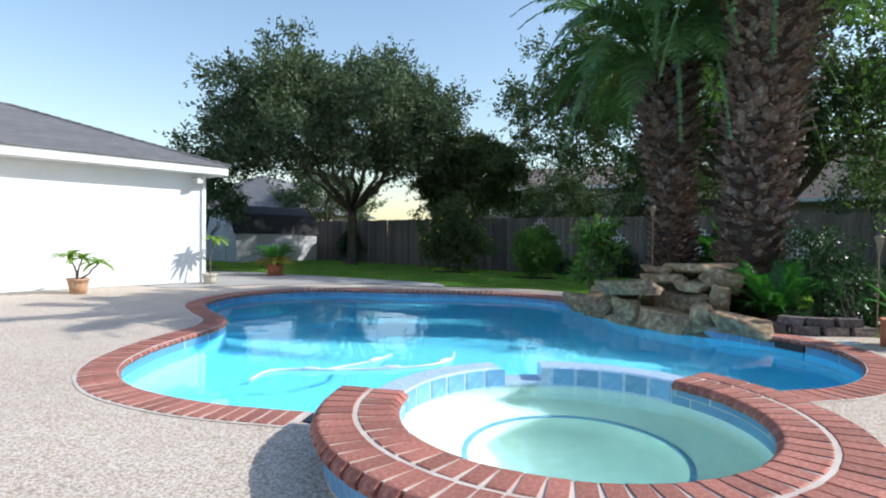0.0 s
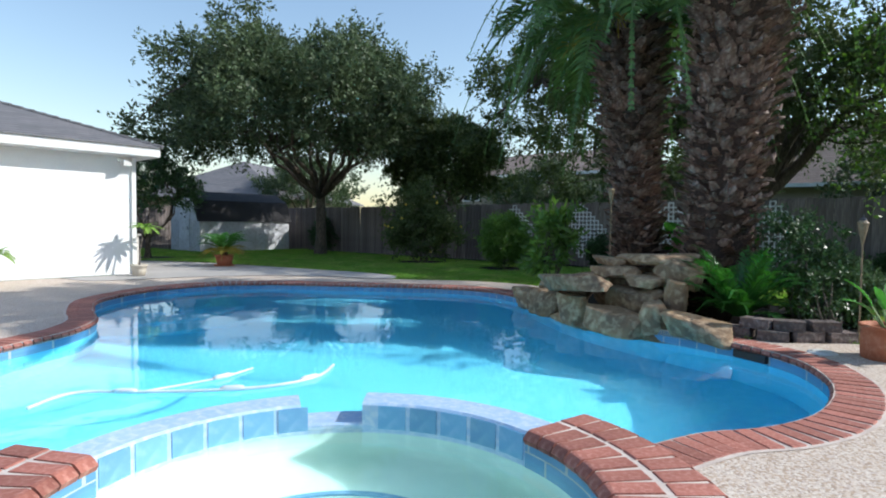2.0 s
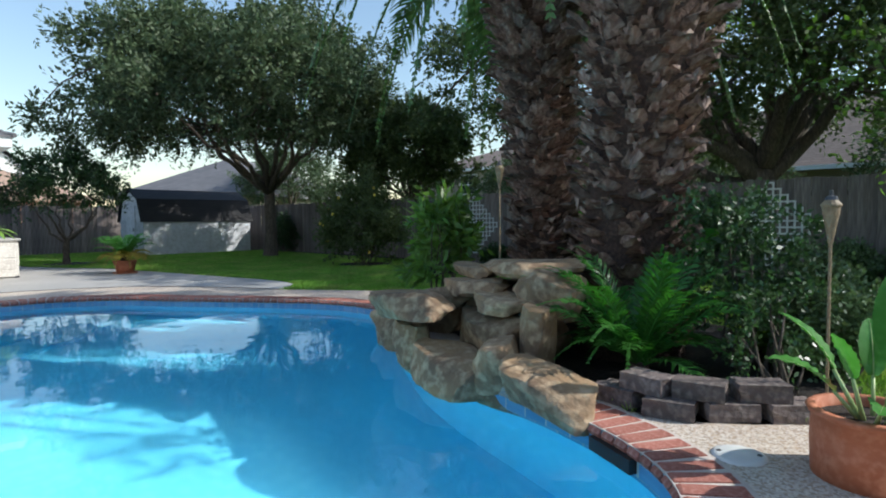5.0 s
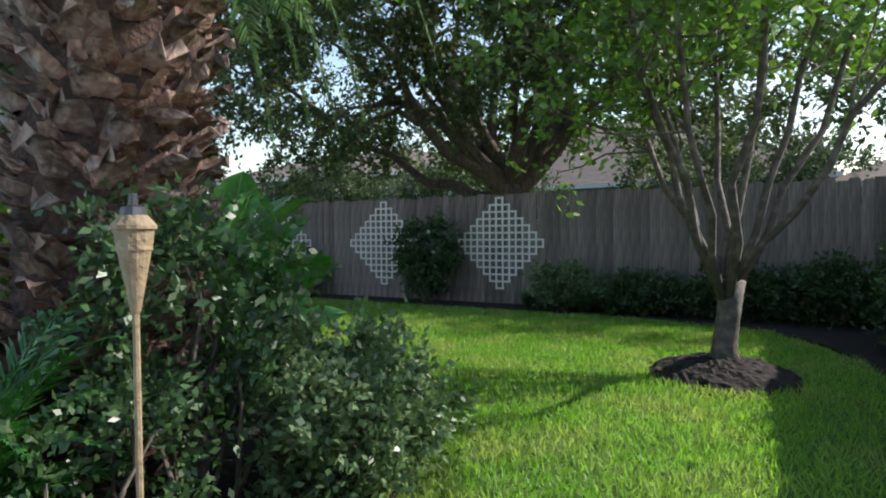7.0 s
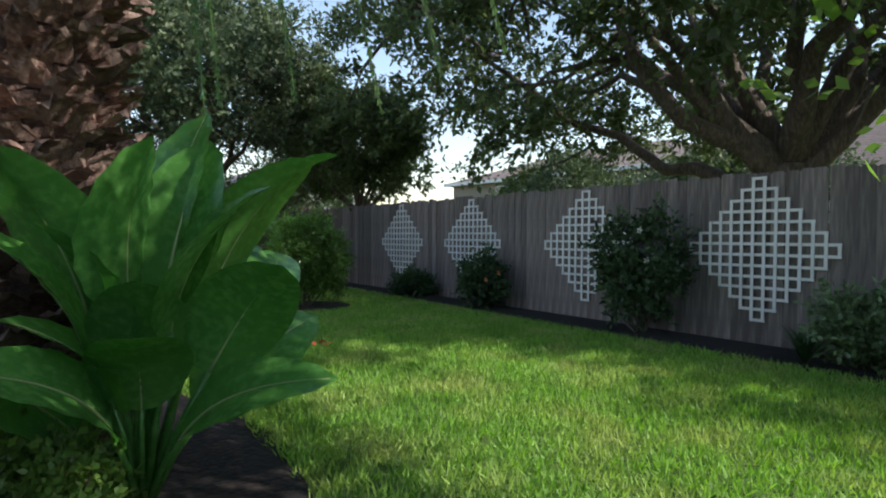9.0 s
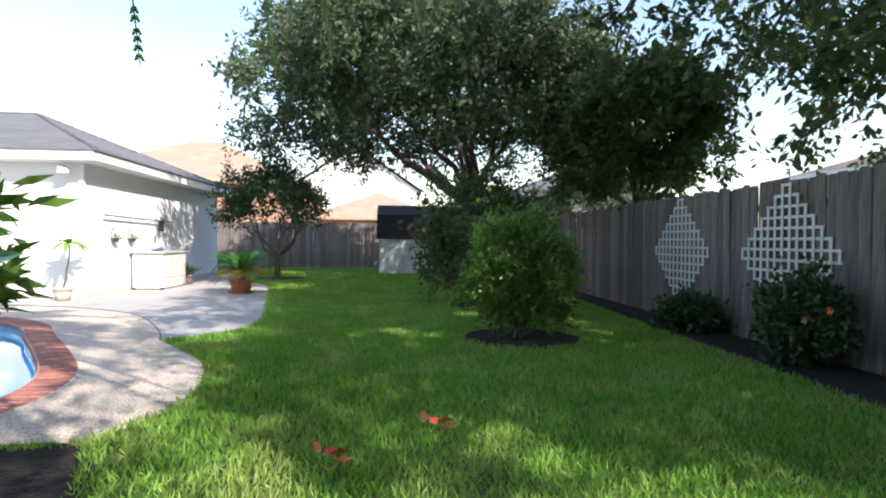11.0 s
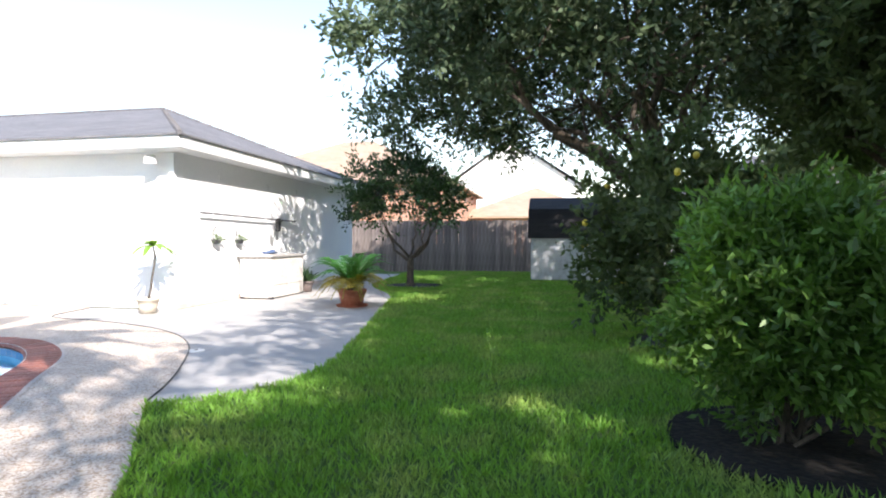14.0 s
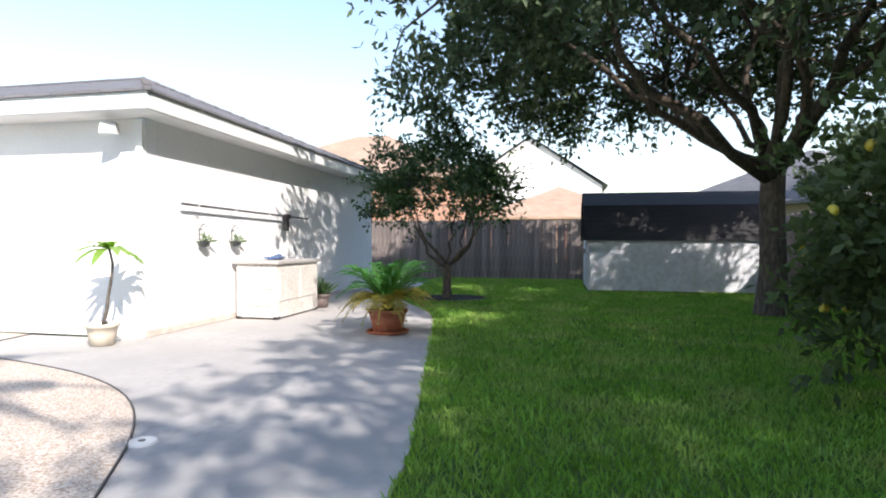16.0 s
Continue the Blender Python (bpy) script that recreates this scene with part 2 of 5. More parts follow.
M["black"] = material("black_plastic", (0.02, 0.02, 0.022), 0.5)
M["metal"] = material("dark_metal", (0.10, 0.10, 0.11), 0.4, metal=0.8)
M["lampshade"] = material("bamboo_lamp", (0.31, 0.235, 0.14), 0.6, (0.20, 0.145, 0.085), 20.0, bump=0.4)
M["plastic_white"] = material("white_plastic", (0.78, 0.78, 0.76), 0.4)
M["fruit"] = material("yellow_fruit", (0.70, 0.55, 0.06), 0.4)
M["blossom"] = material("white_blossom", (0.75, 0.75, 0.70), 0.6, island=0.15, translucent=0.3)
M["red"] = material("red_petal", (0.55, 0.05, 0.03), 0.5, (0.6, 0.2, 0.05), 6.0)
M["glass"] = material("window_glass", (0.03, 0.035, 0.04), 0.06, spec=0.8)
M["cart_stone"] = material("cart_panel", (0.60, 0.57, 0.53), 0.8, (0.50, 0.46, 0.42), 3.0, (0.68, 0.65, 0.60), 20.0, 0.3, 40)
M["wood"] = material("weathered_wood", (0.36, 0.27, 0.20), 0.8, (0.28, 0.20, 0.15), 5.0, bump=0.3)
M["blue"] = material("blue_plastic", (0.08, 0.13, 0.25), 0.5)


# ---------------------------------------------------------------- building helpers
class Geo:
    """Vertices and faces of one mesh, gathered shape by shape."""
    def __init__(self):
        self.v, self.f, self.n = [], [], 0

    def add(self, v, f):
        v = np.asarray(v, float).reshape(-1, 3)
        self.v.append(v)
        self.f += [tuple(int(i) + self.n for i in q) for q in f]
        self.n += len(v)
        return self

    def box(self, c, size, rz=0.0, taper=1.0):
        x, y, z = (s / 2 for s in size)
        p = np.array([(sx * x * (taper if sz > 0 else 1), sy * y * (taper if sz > 0 else 1), sz * z) for sz in (-1, 1) for sx, sy in ((-1, -1), (1, -1), (1, 1), (-1, 1))])
        a = radians(rz)
        p = p @ np.array([[math.cos(a), math.sin(a), 0], [-math.sin(a), math.cos(a), 0], [0, 0, 1]])
        return self.add(p + np.array(c), [(3, 2, 1, 0), (4, 5, 6, 7), (0, 1, 5, 4), (1, 2, 6, 5), (2, 3, 7, 6), (3, 0, 4, 7)])

    def tube(self, pts, radii, sides=8, wob=0.0):
        pts = np.asarray(pts, float)
        radii = np.broadcast_to(radii, len(pts))
        tan = np.gradient(pts, axis=0)
        tan /= np.linalg.norm(tan, axis=1)[:, None] + 1e-9
        ref = np.array([0.0, 0.0, 1.0]) if abs(tan[0][2]) < 0.9 else np.array([1.0, 0.0, 0.0])
        rings = []
        for p, t, r in zip(pts, tan, radii):
            u = np.cross(t, ref)
            u /= np.linalg.norm(u) + 1e-9
            w = np.cross(t, u)
            for k in range(sides):
                a = 2 * math.pi * k / sides
                rr = r * (1 + wob * noise.noise(Vector((p[0] * 2 + math.cos(a), p[1] * 2 + math.sin(a), p[2] * 2))))
                rings.append(p + rr * (math.cos(a) * u + math.sin(a) * w))
        f = []
        for i in range(len(pts) - 1):
            for k in range(sides):
                a, b = i * sides + k, i * sides + (k + 1) % sides
                f.append((a, b, b + sides, a + sides))
        f.append(tuple(range(sides))[::-1])
        f.append(tuple((len(pts) - 1) * sides + k for k in range(sides)))
        return self.add(rings, f)

    def lathe(self, profile, c=(0, 0, 0), sides=24, arc=(0, 360)):
        full = arc[1] - arc[0] >= 360
        n = sides if full else sides + 1
        v = [(c[0] + r * math.cos(a), c[1] + r * math.sin(a), c[2] + z) for a in (radians(arc[0] + (arc[1] - arc[0]) * k / sides) for k in range(n)) for r, z in profile]
        m, f = len(profile), []
        for k in range(sides):
            k2 = (k + 1) % n
            for j in range(m - 1):
                f.append((k * m + j, k2 * m + j, k2 * m + j + 1, k * m + j + 1))
        return self.add(v, f)

    def mesh(self, name, mat, smooth=False):
        me = bpy.data.meshes.new(name)
        v = np.concatenate(self.v) if self.v else np.zeros((0, 3))
        me.from_pydata(v.tolist(), [], self.f)
        me.materials.append(mat)
        if smooth:
            me.polygons.foreach_set("use_smooth", [True] * len(me.polygons))
        me.update()
        return me

    def part(self, name, mat, parent=None, label="", smooth=False, bevel=0.0):
        ob = new(name, self.mesh(name, mat, smooth))
        ob.parent = parent
        if label:
            ob["label"] = label
        if bevel:
            b = ob.modifiers.new("bevel", "BEVEL")
            b.width, b.segments, b.limit_method = bevel, 2, "ANGLE"
        return ob


def thing(name, at=(0, 0, 0), label="", category="", group="", rz=0.0):
    ob = new(name)
    ob.matrix_world = pose(*at, 0, 0, rz)
    return tagged(ob, label, category, group)


def structure(ob, label="", category=""):
    return tagged(ob, label, category, kind="structure")


def sheet(name, loops, z, thick, mat, **tags):
    """A flat slab with holes: loops of (x, y), the outer one first; its top lies at z."""
    cu = bpy.data.curves.new(name, "CURVE")
    cu.dimensions, cu.fill_mode, cu.extrude = "2D", "BOTH", thick / 2
    for lp in loops:
        s = cu.splines.new("POLY")
        s.points.add(len(lp) - 1)
        for p, q in zip(s.points, lp):
            p.co = (q[0], q[1], 0, 1)
        s.use_cyclic_u = True
    tmp = new("outline", cu)
    me = bpy.data.meshes.new_from_object(tmp.evaluated_get(bpy.context.evaluated_depsgraph_get()))
    bpy.data.objects.remove(tmp)
    me.materials.clear()
    me.materials.append(mat)
    ob = new(name, me)
    ob.location.z = z - thick / 2
    return ob


def smooth_loop(pts, step=0.08, closed=True):
    """A rounded line through points, at even steps."""
    p = [Vector((*q, 0)) for q in pts]
    n, out = len(p), []
    for i in range(n if closed else n - 1):
        a, b, c, d = (p[(i + k) % n] if closed else p[min(max(i + k, 0), n - 1)] for k in (-1, 0, 1, 2))
        for k in range(12):
            t = k / 12
            out.append(0.5 * ((2 * b) + (c - a) * t + (2 * a - 5 * b + 4 * c - d) * t * t + (3 * b - a - 3 * c + d) * t ** 3))
    if not closed:
        out.append(p[-1])
    ring = out + [out[0]] if closed else out
    length = [0.0]
    for a, b in zip(ring, ring[1:]):
        length.append(length[-1] + (b - a).length)
    num = max(3, round(length[-1] / step))
    s = np.linspace(0, length[-1], num, endpoint=not closed)
    return np.stack([np.interp(s, length, [q[i] for q in ring]) for i in (0, 1)], 1)


def normals(lp, closed=True):
    t = np.roll(lp, -1, 0) - np.roll(lp, 1, 0) if closed else np.gradient(lp, axis=0)
    t /= np.linalg.norm(t, axis=1)[:, None] + 1e-9
    return np.stack([t[:, 1], -t[:, 0]], 1)


def leaves(name, pos, direction, length, width, mat, parent=None, label="", fold=0.15, kind=""):
    """Many small pointed leaves in one mesh."""
    pos, d = np.asarray(pos), np.asarray(direction)
    n = len(pos)
    d = d / (np.linalg.norm(d, axis=1)[:, None] + 1e-9)
    side = np.cross(d, np.random.normal(size=(n, 3)))
    side /= np.linalg.norm(side, axis=1)[:, None] + 1e-9
    up = np.cross(side, d)
    length = np.broadcast_to(length, n)[:, None] * np.random.uniform(0.7, 1.25, (n, 1))
    width = np.broadcast_to(width, n)[:, None] * np.random.uniform(0.75, 1.2, (n, 1))
    a = pos
    b = pos + d * length * 0.45 + side * width / 2 + up * width * fold
    c = pos + d * length
    e = pos + d * length * 0.45 - side * width / 2 + up * width * fold
    v = np.stack([a, b, c, e], 1).reshape(-1, 3)
    me = bpy.data.meshes.new(name)
    me.vertices.add(4 * n)
    me.vertices.foreach_set("co", v.ravel())
    me.loops.add(4 * n)
    me.loops.foreach_set("vertex_index", np.arange(4 * n, dtype=np.int32))
    me.polygons.add(n)
    me.polygons.foreach_set("loop_start", np.arange(0, 4 * n, 4, dtype=np.int32))
    me.polygons.foreach_set("loop_total", np.full(n, 4, dtype=np.int32))
    me.update(calc_edges=True)
    me.validate()
    me.materials.append(mat)
    ob = new(name, me)
    ob.parent = parent
    if label:
        ob["label"] = label
    if kind:
        ob["kind"] = kind
    return ob


def crown_points(center, radii, clumps, twigs, per, reach, rng, hollow=0.45, flat_bottom=-0.8, droop=0.0, lump=0.25):
    """Places and directions of leaves on twigs that spread from clumps within an uneven ellipsoid."""
    c = []
    while len(c) < clumps:
        u = rng.normal(size=3)
        u /= np.linalg.norm(u)
        if u[2] < flat_bottom:
            continue
        k = 1 + lump * noise.noise(Vector(u * 2.3) + Vector(center)) * 2
        c.append(u * rng.uniform(hollow, 1.0) ** 0.6 * k)
    c = np.array(c)
    out = c / (np.linalg.norm(c, axis=1)[:, None] + 1e-9)
    c = c * np.array(radii) + np.array(center)
    base = np.repeat(c, twigs, 0)
    d = np.repeat(out, twigs, 0) * 0.6 + rng.normal(size=(len(base), 3)) * 0.75 + np.array([0, 0, 0.25 - droop])
    d /= np.linalg.norm(d, axis=1)[:, None]
    ln = rng.uniform(0.5, 1.2, len(base)) * reach
    s = rng.uniform(0.1, 1.0, (len(base), per))
    p = base[:, None] + d[:, None] * (s * ln[:, None])[..., None] + rng.normal(size=(len(base), per, 3)) * reach * 0.07
    p[..., 2] -= droop * (s ** 2) * ln[:, None] * 0.5
    ld = d[:, None] * 0.7 + rng.normal(size=p.shape) * 0.6
    return c, p.reshape(-1, 3), ld.reshape(-1, 3)


def bend(a, b, rng, sag=0.1, n=7):
    a, b = np.array(a, float), np.array(b, float)
    t = np.linspace(0, 1, n)[:, None]
    off = rng.normal(size=3) * sag * np.linalg.norm(b - a)
    return a + (b - a) * t + off * np.sin(t * math.pi) + rng.normal(size=(n, 3)) * 0.02 * np.linalg.norm(b - a) * (t * (1 - t) * 4)


def tree(name, base, trunk_h, trunk_r, center, radii, clumps, twigs, per, reach, leaf, leaf_mat, bark, label, seed,
         limbs=9, droop=0.0, hollow=0.45, flat_bottom=-0.8, stems=1, lean=(0, 0), category="tree", group="", branches=60, lump=0.25):
    """A tapered trunk with limbs and branches that end in clumps of leaves."""
    rng = np.random.default_rng(seed)
    np.random.seed(seed)
    ob = thing(name, base, label, category, group)
    cen = np.array(center) - np.array(base)
    c, p, d = crown_points(cen, radii, clumps, twigs, per, reach, rng, hollow, flat_bottom, droop, lump)
    g = Geo()
    top = np.array([lean[0], lean[1], trunk_h])
    g.tube(np.array([[0, 0, -0.15], [0, 0, 0.05], [lean[0] * 0.25, lean[1] * 0.25, trunk_h * 0.3], [lean[0] * 0.6, lean[1] * 0.6, trunk_h * 0.7], top]),
           [trunk_r * 1.6, trunk_r * 1.25, trunk_r, trunk_r * 0.95, trunk_r * 0.85], 14, 0.25)
    g.part("trunk", bark, ob, smooth=True)
    tips = []
    picks = c[rng.choice(len(c), limbs, replace=False)]
    for i, e in enumerate(picks):
        gl = Geo()
        start = top * rng.uniform(0.82, 1.0)
        end = cen + (e - cen) * 0.75
        pts = bend(start, end, rng, 0.12, 9)
        gl.tube(pts, np.linspace(trunk_r * 0.48, trunk_r * 0.08, 9), 8, 0.2)
        gl.part("limb", bark, ob, smooth=True)
        tips.append(pts[2:])
    tips = np.concatenate(tips)
    gb = Geo()
    for e in c[rng.choice(len(c), min(branches, len(c)), replace=False)]:
        s = tips[np.argmin(np.linalg.norm(tips - e, axis=1))]
        gb.tube(bend(s, e, rng, 0.12, 5), np.linspace(trunk_r * 0.16, trunk_r * 0.04, 5), 5)
    gb.part("branchwork", bark, ob, smooth=True)["kind"] = "stuff"
    leaves("crown", p, d, leaf[0], leaf[1], leaf_mat, ob, kind="stuff")
    return ob


def shrub(name, base, center, radii, clumps, twigs, per, reach, leaf, leaf_mat, label, seed, category="shrub", group="", hollow=0.3, stems=9, flat=-0.9, droop=0.0):
    rng = np.random.default_rng(seed)
    np.random.seed(seed)
    ob = thing(name, base, label, category, group)
    cen = np.array(center) - np.array(base)
    c, p, d = crown_points(cen, radii, clumps, twigs, per, reach, rng, hollow, flat, droop)
    keep = p[:, 2] > 0.01
    for e in c[rng.choice(len(c), min(stems, len(c)), replace=False)]:
        if e[2] > 0.1:
            g = Geo()
            g.tube(bend(rng.normal(size=3) * (0.06, 0.06, 0), e, rng, 0.1, 5), np.linspace(0.016, 0.005, 5), 5)
            g.part("stem", M["bark"], ob)
    leaves("foliage", p[keep], d[keep], leaf[0], leaf[1], leaf_mat, ob, kind="stuff")
    return ob


# ---------------------------------------------------------------- pool, deck and lawn
SPA, SPA_R, SPA_OUT = (0.56, 3.83), 1.0, 1.43
POOL_EDGE = [(-1.05, 3.26), (-1.63, 2.95), (-2.12, 2.79), (-2.65, 2.72), (-3.17, 2.82), (-3.62, 3.06), (-4.1, 3.52), (-4.49, 4.06), (-4.9, 4.65),
             (-5.5, 5.07), (-6.4, 5.32), (-7.4, 5.75), (-8.2, 6.7), (-8.42, 7.6), (-8.3, 8.3), (-7.75, 9.02), (-6.87, 9.62), (-5.9, 10.3),
             (-4.9, 10.9), (-4.0, 11.05), (-3.1, 10.7), (-2.1, 9.98), (-1.3, 9.52), (-0.55, 9.26), (0.35, 9.04), (0.9, 8.82), (1.28, 8.5), (1.55, 7.95),
             (1.64, 7.4), (1.6, 6.85), (1.43, 6.4), (1.15, 6.0), (0.95, 5.42)]
edge = smooth_loop(POOL_EDGE, 0.113, closed=False)
spa_arc = [(SPA[0] + 1.3 * math.cos(a), SPA[1] + 1.3 * math.sin(a)) for a in np.radians(np.arange(72, -152, -6))]
hole = [tuple(q) for q in edge] + spa_arc
enorm = normals(edge, closed=False)
if np.dot(enorm[20], edge[20] - np.array([-3.0, 7.0])) < 0:
    enorm = -enorm
mid_edge = [tuple(q) for q in edge + enorm * 0.2] + spa_arc

LAWN_SIDE = [(-3.3, 12.1), (-4.04, 12.36), (-4.75, 12.3), (-5.46, 12.06), (-6.2, 11.55), (-6.7, 11.2)]
PATIO_SIDE = [(-6.75, 11.35), (-7.1, 11.72), (-7.54, 11.93), (-8.2, 11.96), (-8.9, 11.87), (-10.5, 11.55), (-13.2, 11.02), (-14.5, 10.7), (-15.4, 10.3), (-16.4, 9.75), (-17.8, 9.3), (-22.0, 8.95)]
JOINT = [(-6.7, 11.2), (-7.2, 11.0), (-7.8, 10.69), (-8.65, 10.17), (-9.31, 9.54), (-9.8, 8.7), (-10.15, 7.6), (-10.4, 6.6), (-11.5, 6.3)]
joint = [tuple(q) for q in smooth_loop(JOINT, 0.2, False)]
EAST = [(1.42, 9.72), (1.75, 9.85), (2.1, 9.72), (2.8, 9.22), (3.5, 8.5), (4.0, 7.6), (4.3, 6.5), (4.45, 4.0), (4.5, -9.0)]
east = [tuple(q) for q in smooth_loop(EAST, 0.25, False)]
bed_side = [(-3.3, 12.1), (-3.1, 11.3), (-2.0, 10.6), (-1.0, 10.1), (0.2, 9.62), (0.66, 9.3)]
lawnside = [tuple(q) for q in smooth_loop(LAWN_SIDE, 0.2, False)]
deck_outer = joint[::-1] + lawnside[::-1][1:] + bed_side[1:] + east + [(-11.7, -9.0)]
structure(sheet("pavement", [deck_outer, mid_edge], 0.0, 0.1, M["deck"]), "pale exposed pebble concrete pool deck with fine stains", "pool deck")
patio = [tuple(q) for q in smooth_loop(PATIO_SIDE, 0.3, False)] + [(-22.0, 7.5), (-11.5, 7.5)] + joint[::-1]
structure(sheet("pavement_patio", [patio], -0.006, 0.1, M["concrete"]), "smooth grey concrete patio slab beside the house", "patio")
g = Geo()
for a, b in zip(joint, joint[1:]):
    g.tube([(a[0], a[1], 0.0), (b[0], b[1], 0.0)], 0.009, 5)
structure(g.part("trim_joint", M["black"]), "dark expansion joint between deck and patio", "joint")
structure(sheet("ground", [[(-400, -400), (400, -400), (400, 400), (-400, 400)], mid_edge], -0.03, 0.02, M["grass_soil"]), "green lawn ground with thatch and soil", "lawn")

# planting beds with dark mulch
def bed(name, pts, label, z=0.0):
    return structure(sheet(name, [[(min(q[0], 5.02), min(q[1], 18.24)) for q in smooth_loop(pts, 0.12)]], z, 0.06, M["mulch"]), label, "planting bed")

bed("ground_palm_bed", [(-3.2, 12.15), (-3.0, 11.3), (-2.0, 10.5), (-1.0, 10.0), (0.2, 9.55), (0.8, 9.3), (1.45, 9.72), (1.72, 10.3), (1.55, 11.0), (1.15, 11.7), (0.7, 12.3), (-0.3, 12.75), (-1.8, 12.8)], "dark mulched bed round the palm trunks")
bed("ground_fence_bed", [(-19.5, 18.3), (-19.0, 17.85), (-14, 17.62), (-10, 17.52), (-5, 17.4), (-1, 17.36), (1.5, 17.32), (3.2, 16.9), (3.9, 15.5), (4.1, 13.0), (4.3, 10.0), (4.9, 9.8), (4.95, 18.3)], "dark mulch strip along the wooden fence")
for nm, c, r in (("ground_bush_ring", (-6.72, 15.45), 0.74), ("ground_citrus_ring", (-10.1, 15.75), 0.8), ("ground_small_tree_ring", (-17.3, 10.5), 0.8)):
    bed(nm, [(c[0] + r * math.cos(a), c[1] + r * 0.95 * math.sin(a)) for a in np.linspace(0, 2 * math.pi, 10, endpoint=False)], "round ring of dark mulch in the lawn", 0.005)
g = Geo()
g.lathe([(r, 0.17 * (1 - (r / 0.64) ** 2.4) - 0.03) for r in np.linspace(0.0, 0.66, 16)], (2.76, 14.42, 0), 60)
for v in g.v[-1]:
    v[2] += 0.03 * noise.noise(Vector(v) * 14) + 0.02 * noise.noise(Vector(v) * 31)
    v[0] += 0.04 * noise.noise(Vector(v) * 4)
structure(g.part("ground_mulch_mound", M["mulch"]), "raised round mound of black mulch under a tree", "mulch mound")

# basin
g = Geo()
e3 = np.array(hole)
n = len(e3)
g.add([(x, y, -0.19) for x, y in e3] + [(x, y, -1.1) for x, y in e3], [(i, (i + 1) % n, n + (i + 1) % n, n + i) for i in range(n)])
basin = thing("pool", (0, 0, 0), "free-form swimming pool with blue plaster and brick coping", "swimming pool")
g.part("pool_wall", M["plaster"], basin, smooth=True)
fl = sheet("pool_floor", [[tuple(q) for q in e3]], -1.1, 0.02, M["plaster"])
fl.parent = basin
g = Geo()
g.add([(x, y, 0.0) for x, y in edge] + [(x, y, -0.19) for x, y in edge], [(i, i + 1, len(edge) + i + 1, len(edge) + i) for i in range(len(edge) - 1)])
g.part("tile_band", M["tile_band"], basin, "glazed blue waterline tile band")
# entry steps at the house end
for k, (r, z) in enumerate(((1.05, -0.38), (1.6, -0.66), (2.15, -0.9))):
    g = Geo()
    g.lathe([(0.0, z), (r - 0.03, z), (r, z - 0.03), (r, -1.1)], (-7.6, 6.4, 0), 40)
    g.part("entry_step", M["plaster"], basin, "rounded plaster entry step", True)
w = sheet("water", [[tuple(q) for q in e3]], -0.13, 0.004, M["pool_water"])
w.data.polygons.foreach_set("use_smooth", [False] * len(w.data.polygons))
wb = bmesh.new()
wb.from_mesh(w.data)
bmesh.ops.delete(wb, geom=[f for f in wb.faces if f.normal.z < 0.5], context="FACES")
wb.to_mesh(w.data)
wb.free()
w.visible_shadow = False
structure(w, "clear turquoise pool water with faint ripples", "water")
w.name = "water"
g = Geo()
g.box((0.80, 8.84, -0.085), (0.36, 0.05, 0.075), -27)
g.part("skimmer_mouth", M["black"], basin, "dark skimmer opening under the coping")

# grout bed of the coping
g = Geo()
o_, i_ = edge + enorm * 0.325, edge - enorm * 0.0
m_ = len(edge)
g.add([(x, y, 0.004) for x, y in i_] + [(x, y, 0.004) for x, y in o_] + [(x, y, -0.06) for x, y in i_], [(k, k + 1, m_ + k + 1, m_ + k) for k in range(m_ - 1)] + [(k + 1, k, 2 * m_ + k, 2 * m_ + k + 1) for k in range(m_ - 1)])
g.part("grout_bed", M["grout"], basin)


def brick_mesh(name, length, width, height, nose=True):
    """A brick with rounded nose: length along x from 0, so that 0 is the water's side."""
    g = Geo()
    prof = [(0.0, -height), (-0.012, -height * 0.6), (0.0, -0.022), (0.02, -0.004), (0.035, 0.0), (length - 0.008, 0.0), (length, -0.008), (length, -height)] if nose else \
           [(0.0, -height), (0.0, -0.006), (0.006, 0.0), (length - 0.006, 0.0), (length, -0.006), (length, -height)]
    k = len(prof)
    v = [(x, s * width / 2, z) for s in (-1, 1) for x, z in prof]
    f = [(j, j + 1, k + j + 1, k + j) for j in range(k - 1)] + [tuple(range(k))[::-1], tuple(range(k, 2 * k))]
    g.add(v, f)
    return g.mesh(name, M["brick"])


# ---------------------------------------------------------------- spa
spa = thing("spa", (SPA[0], SPA[1], 0), "raised round spa with red brick rim and blue tiled sides", "spa")
RIM = 0.25
T0, T1 = 78.0, 205.0     # the tiled dam towards the pool
g = Geo()
g.lathe([(SPA_R, -0.2), (SPA_R, RIM - 0.05), (SPA_R + 0.02, RIM - 0.006), (SPA_OUT - 0.03, RIM - 0.006), (SPA_OUT - 0.05, RIM - 0.06), (SPA_OUT - 0.06, -0.06)], sides=70, arc=(T1, T0 + 360))
g.part("rim_core", M["grout"], spa, smooth=False)
for a0, a1, top in ((T0, 131.0, 0.24), (131.0, 149.0, 0.135), (149.0, T1, 0.24)):
    g = Geo()
    prof = [(SPA_R, -0.2), (SPA_R, top - 0.01), (SPA_R + 0.01, top), (SPA_R + 0.19, top), (SPA_R + 0.2, top - 0.01), (SPA_R + 0.2, -1.1)]
    g.lathe(prof, sides=18, arc=(a0, a1))
    m_ = len(prof)
    g.f += [tuple(range(m_)), tuple(range(18 * m_ + m_ - 1, 18 * m_ - 1, -1))]
    g.part("dam_wall", M["tile_pale"], spa, "pale blue tiled dam" if top > 0.2 else "low overflow notch in the tiled dam")
g = Geo()
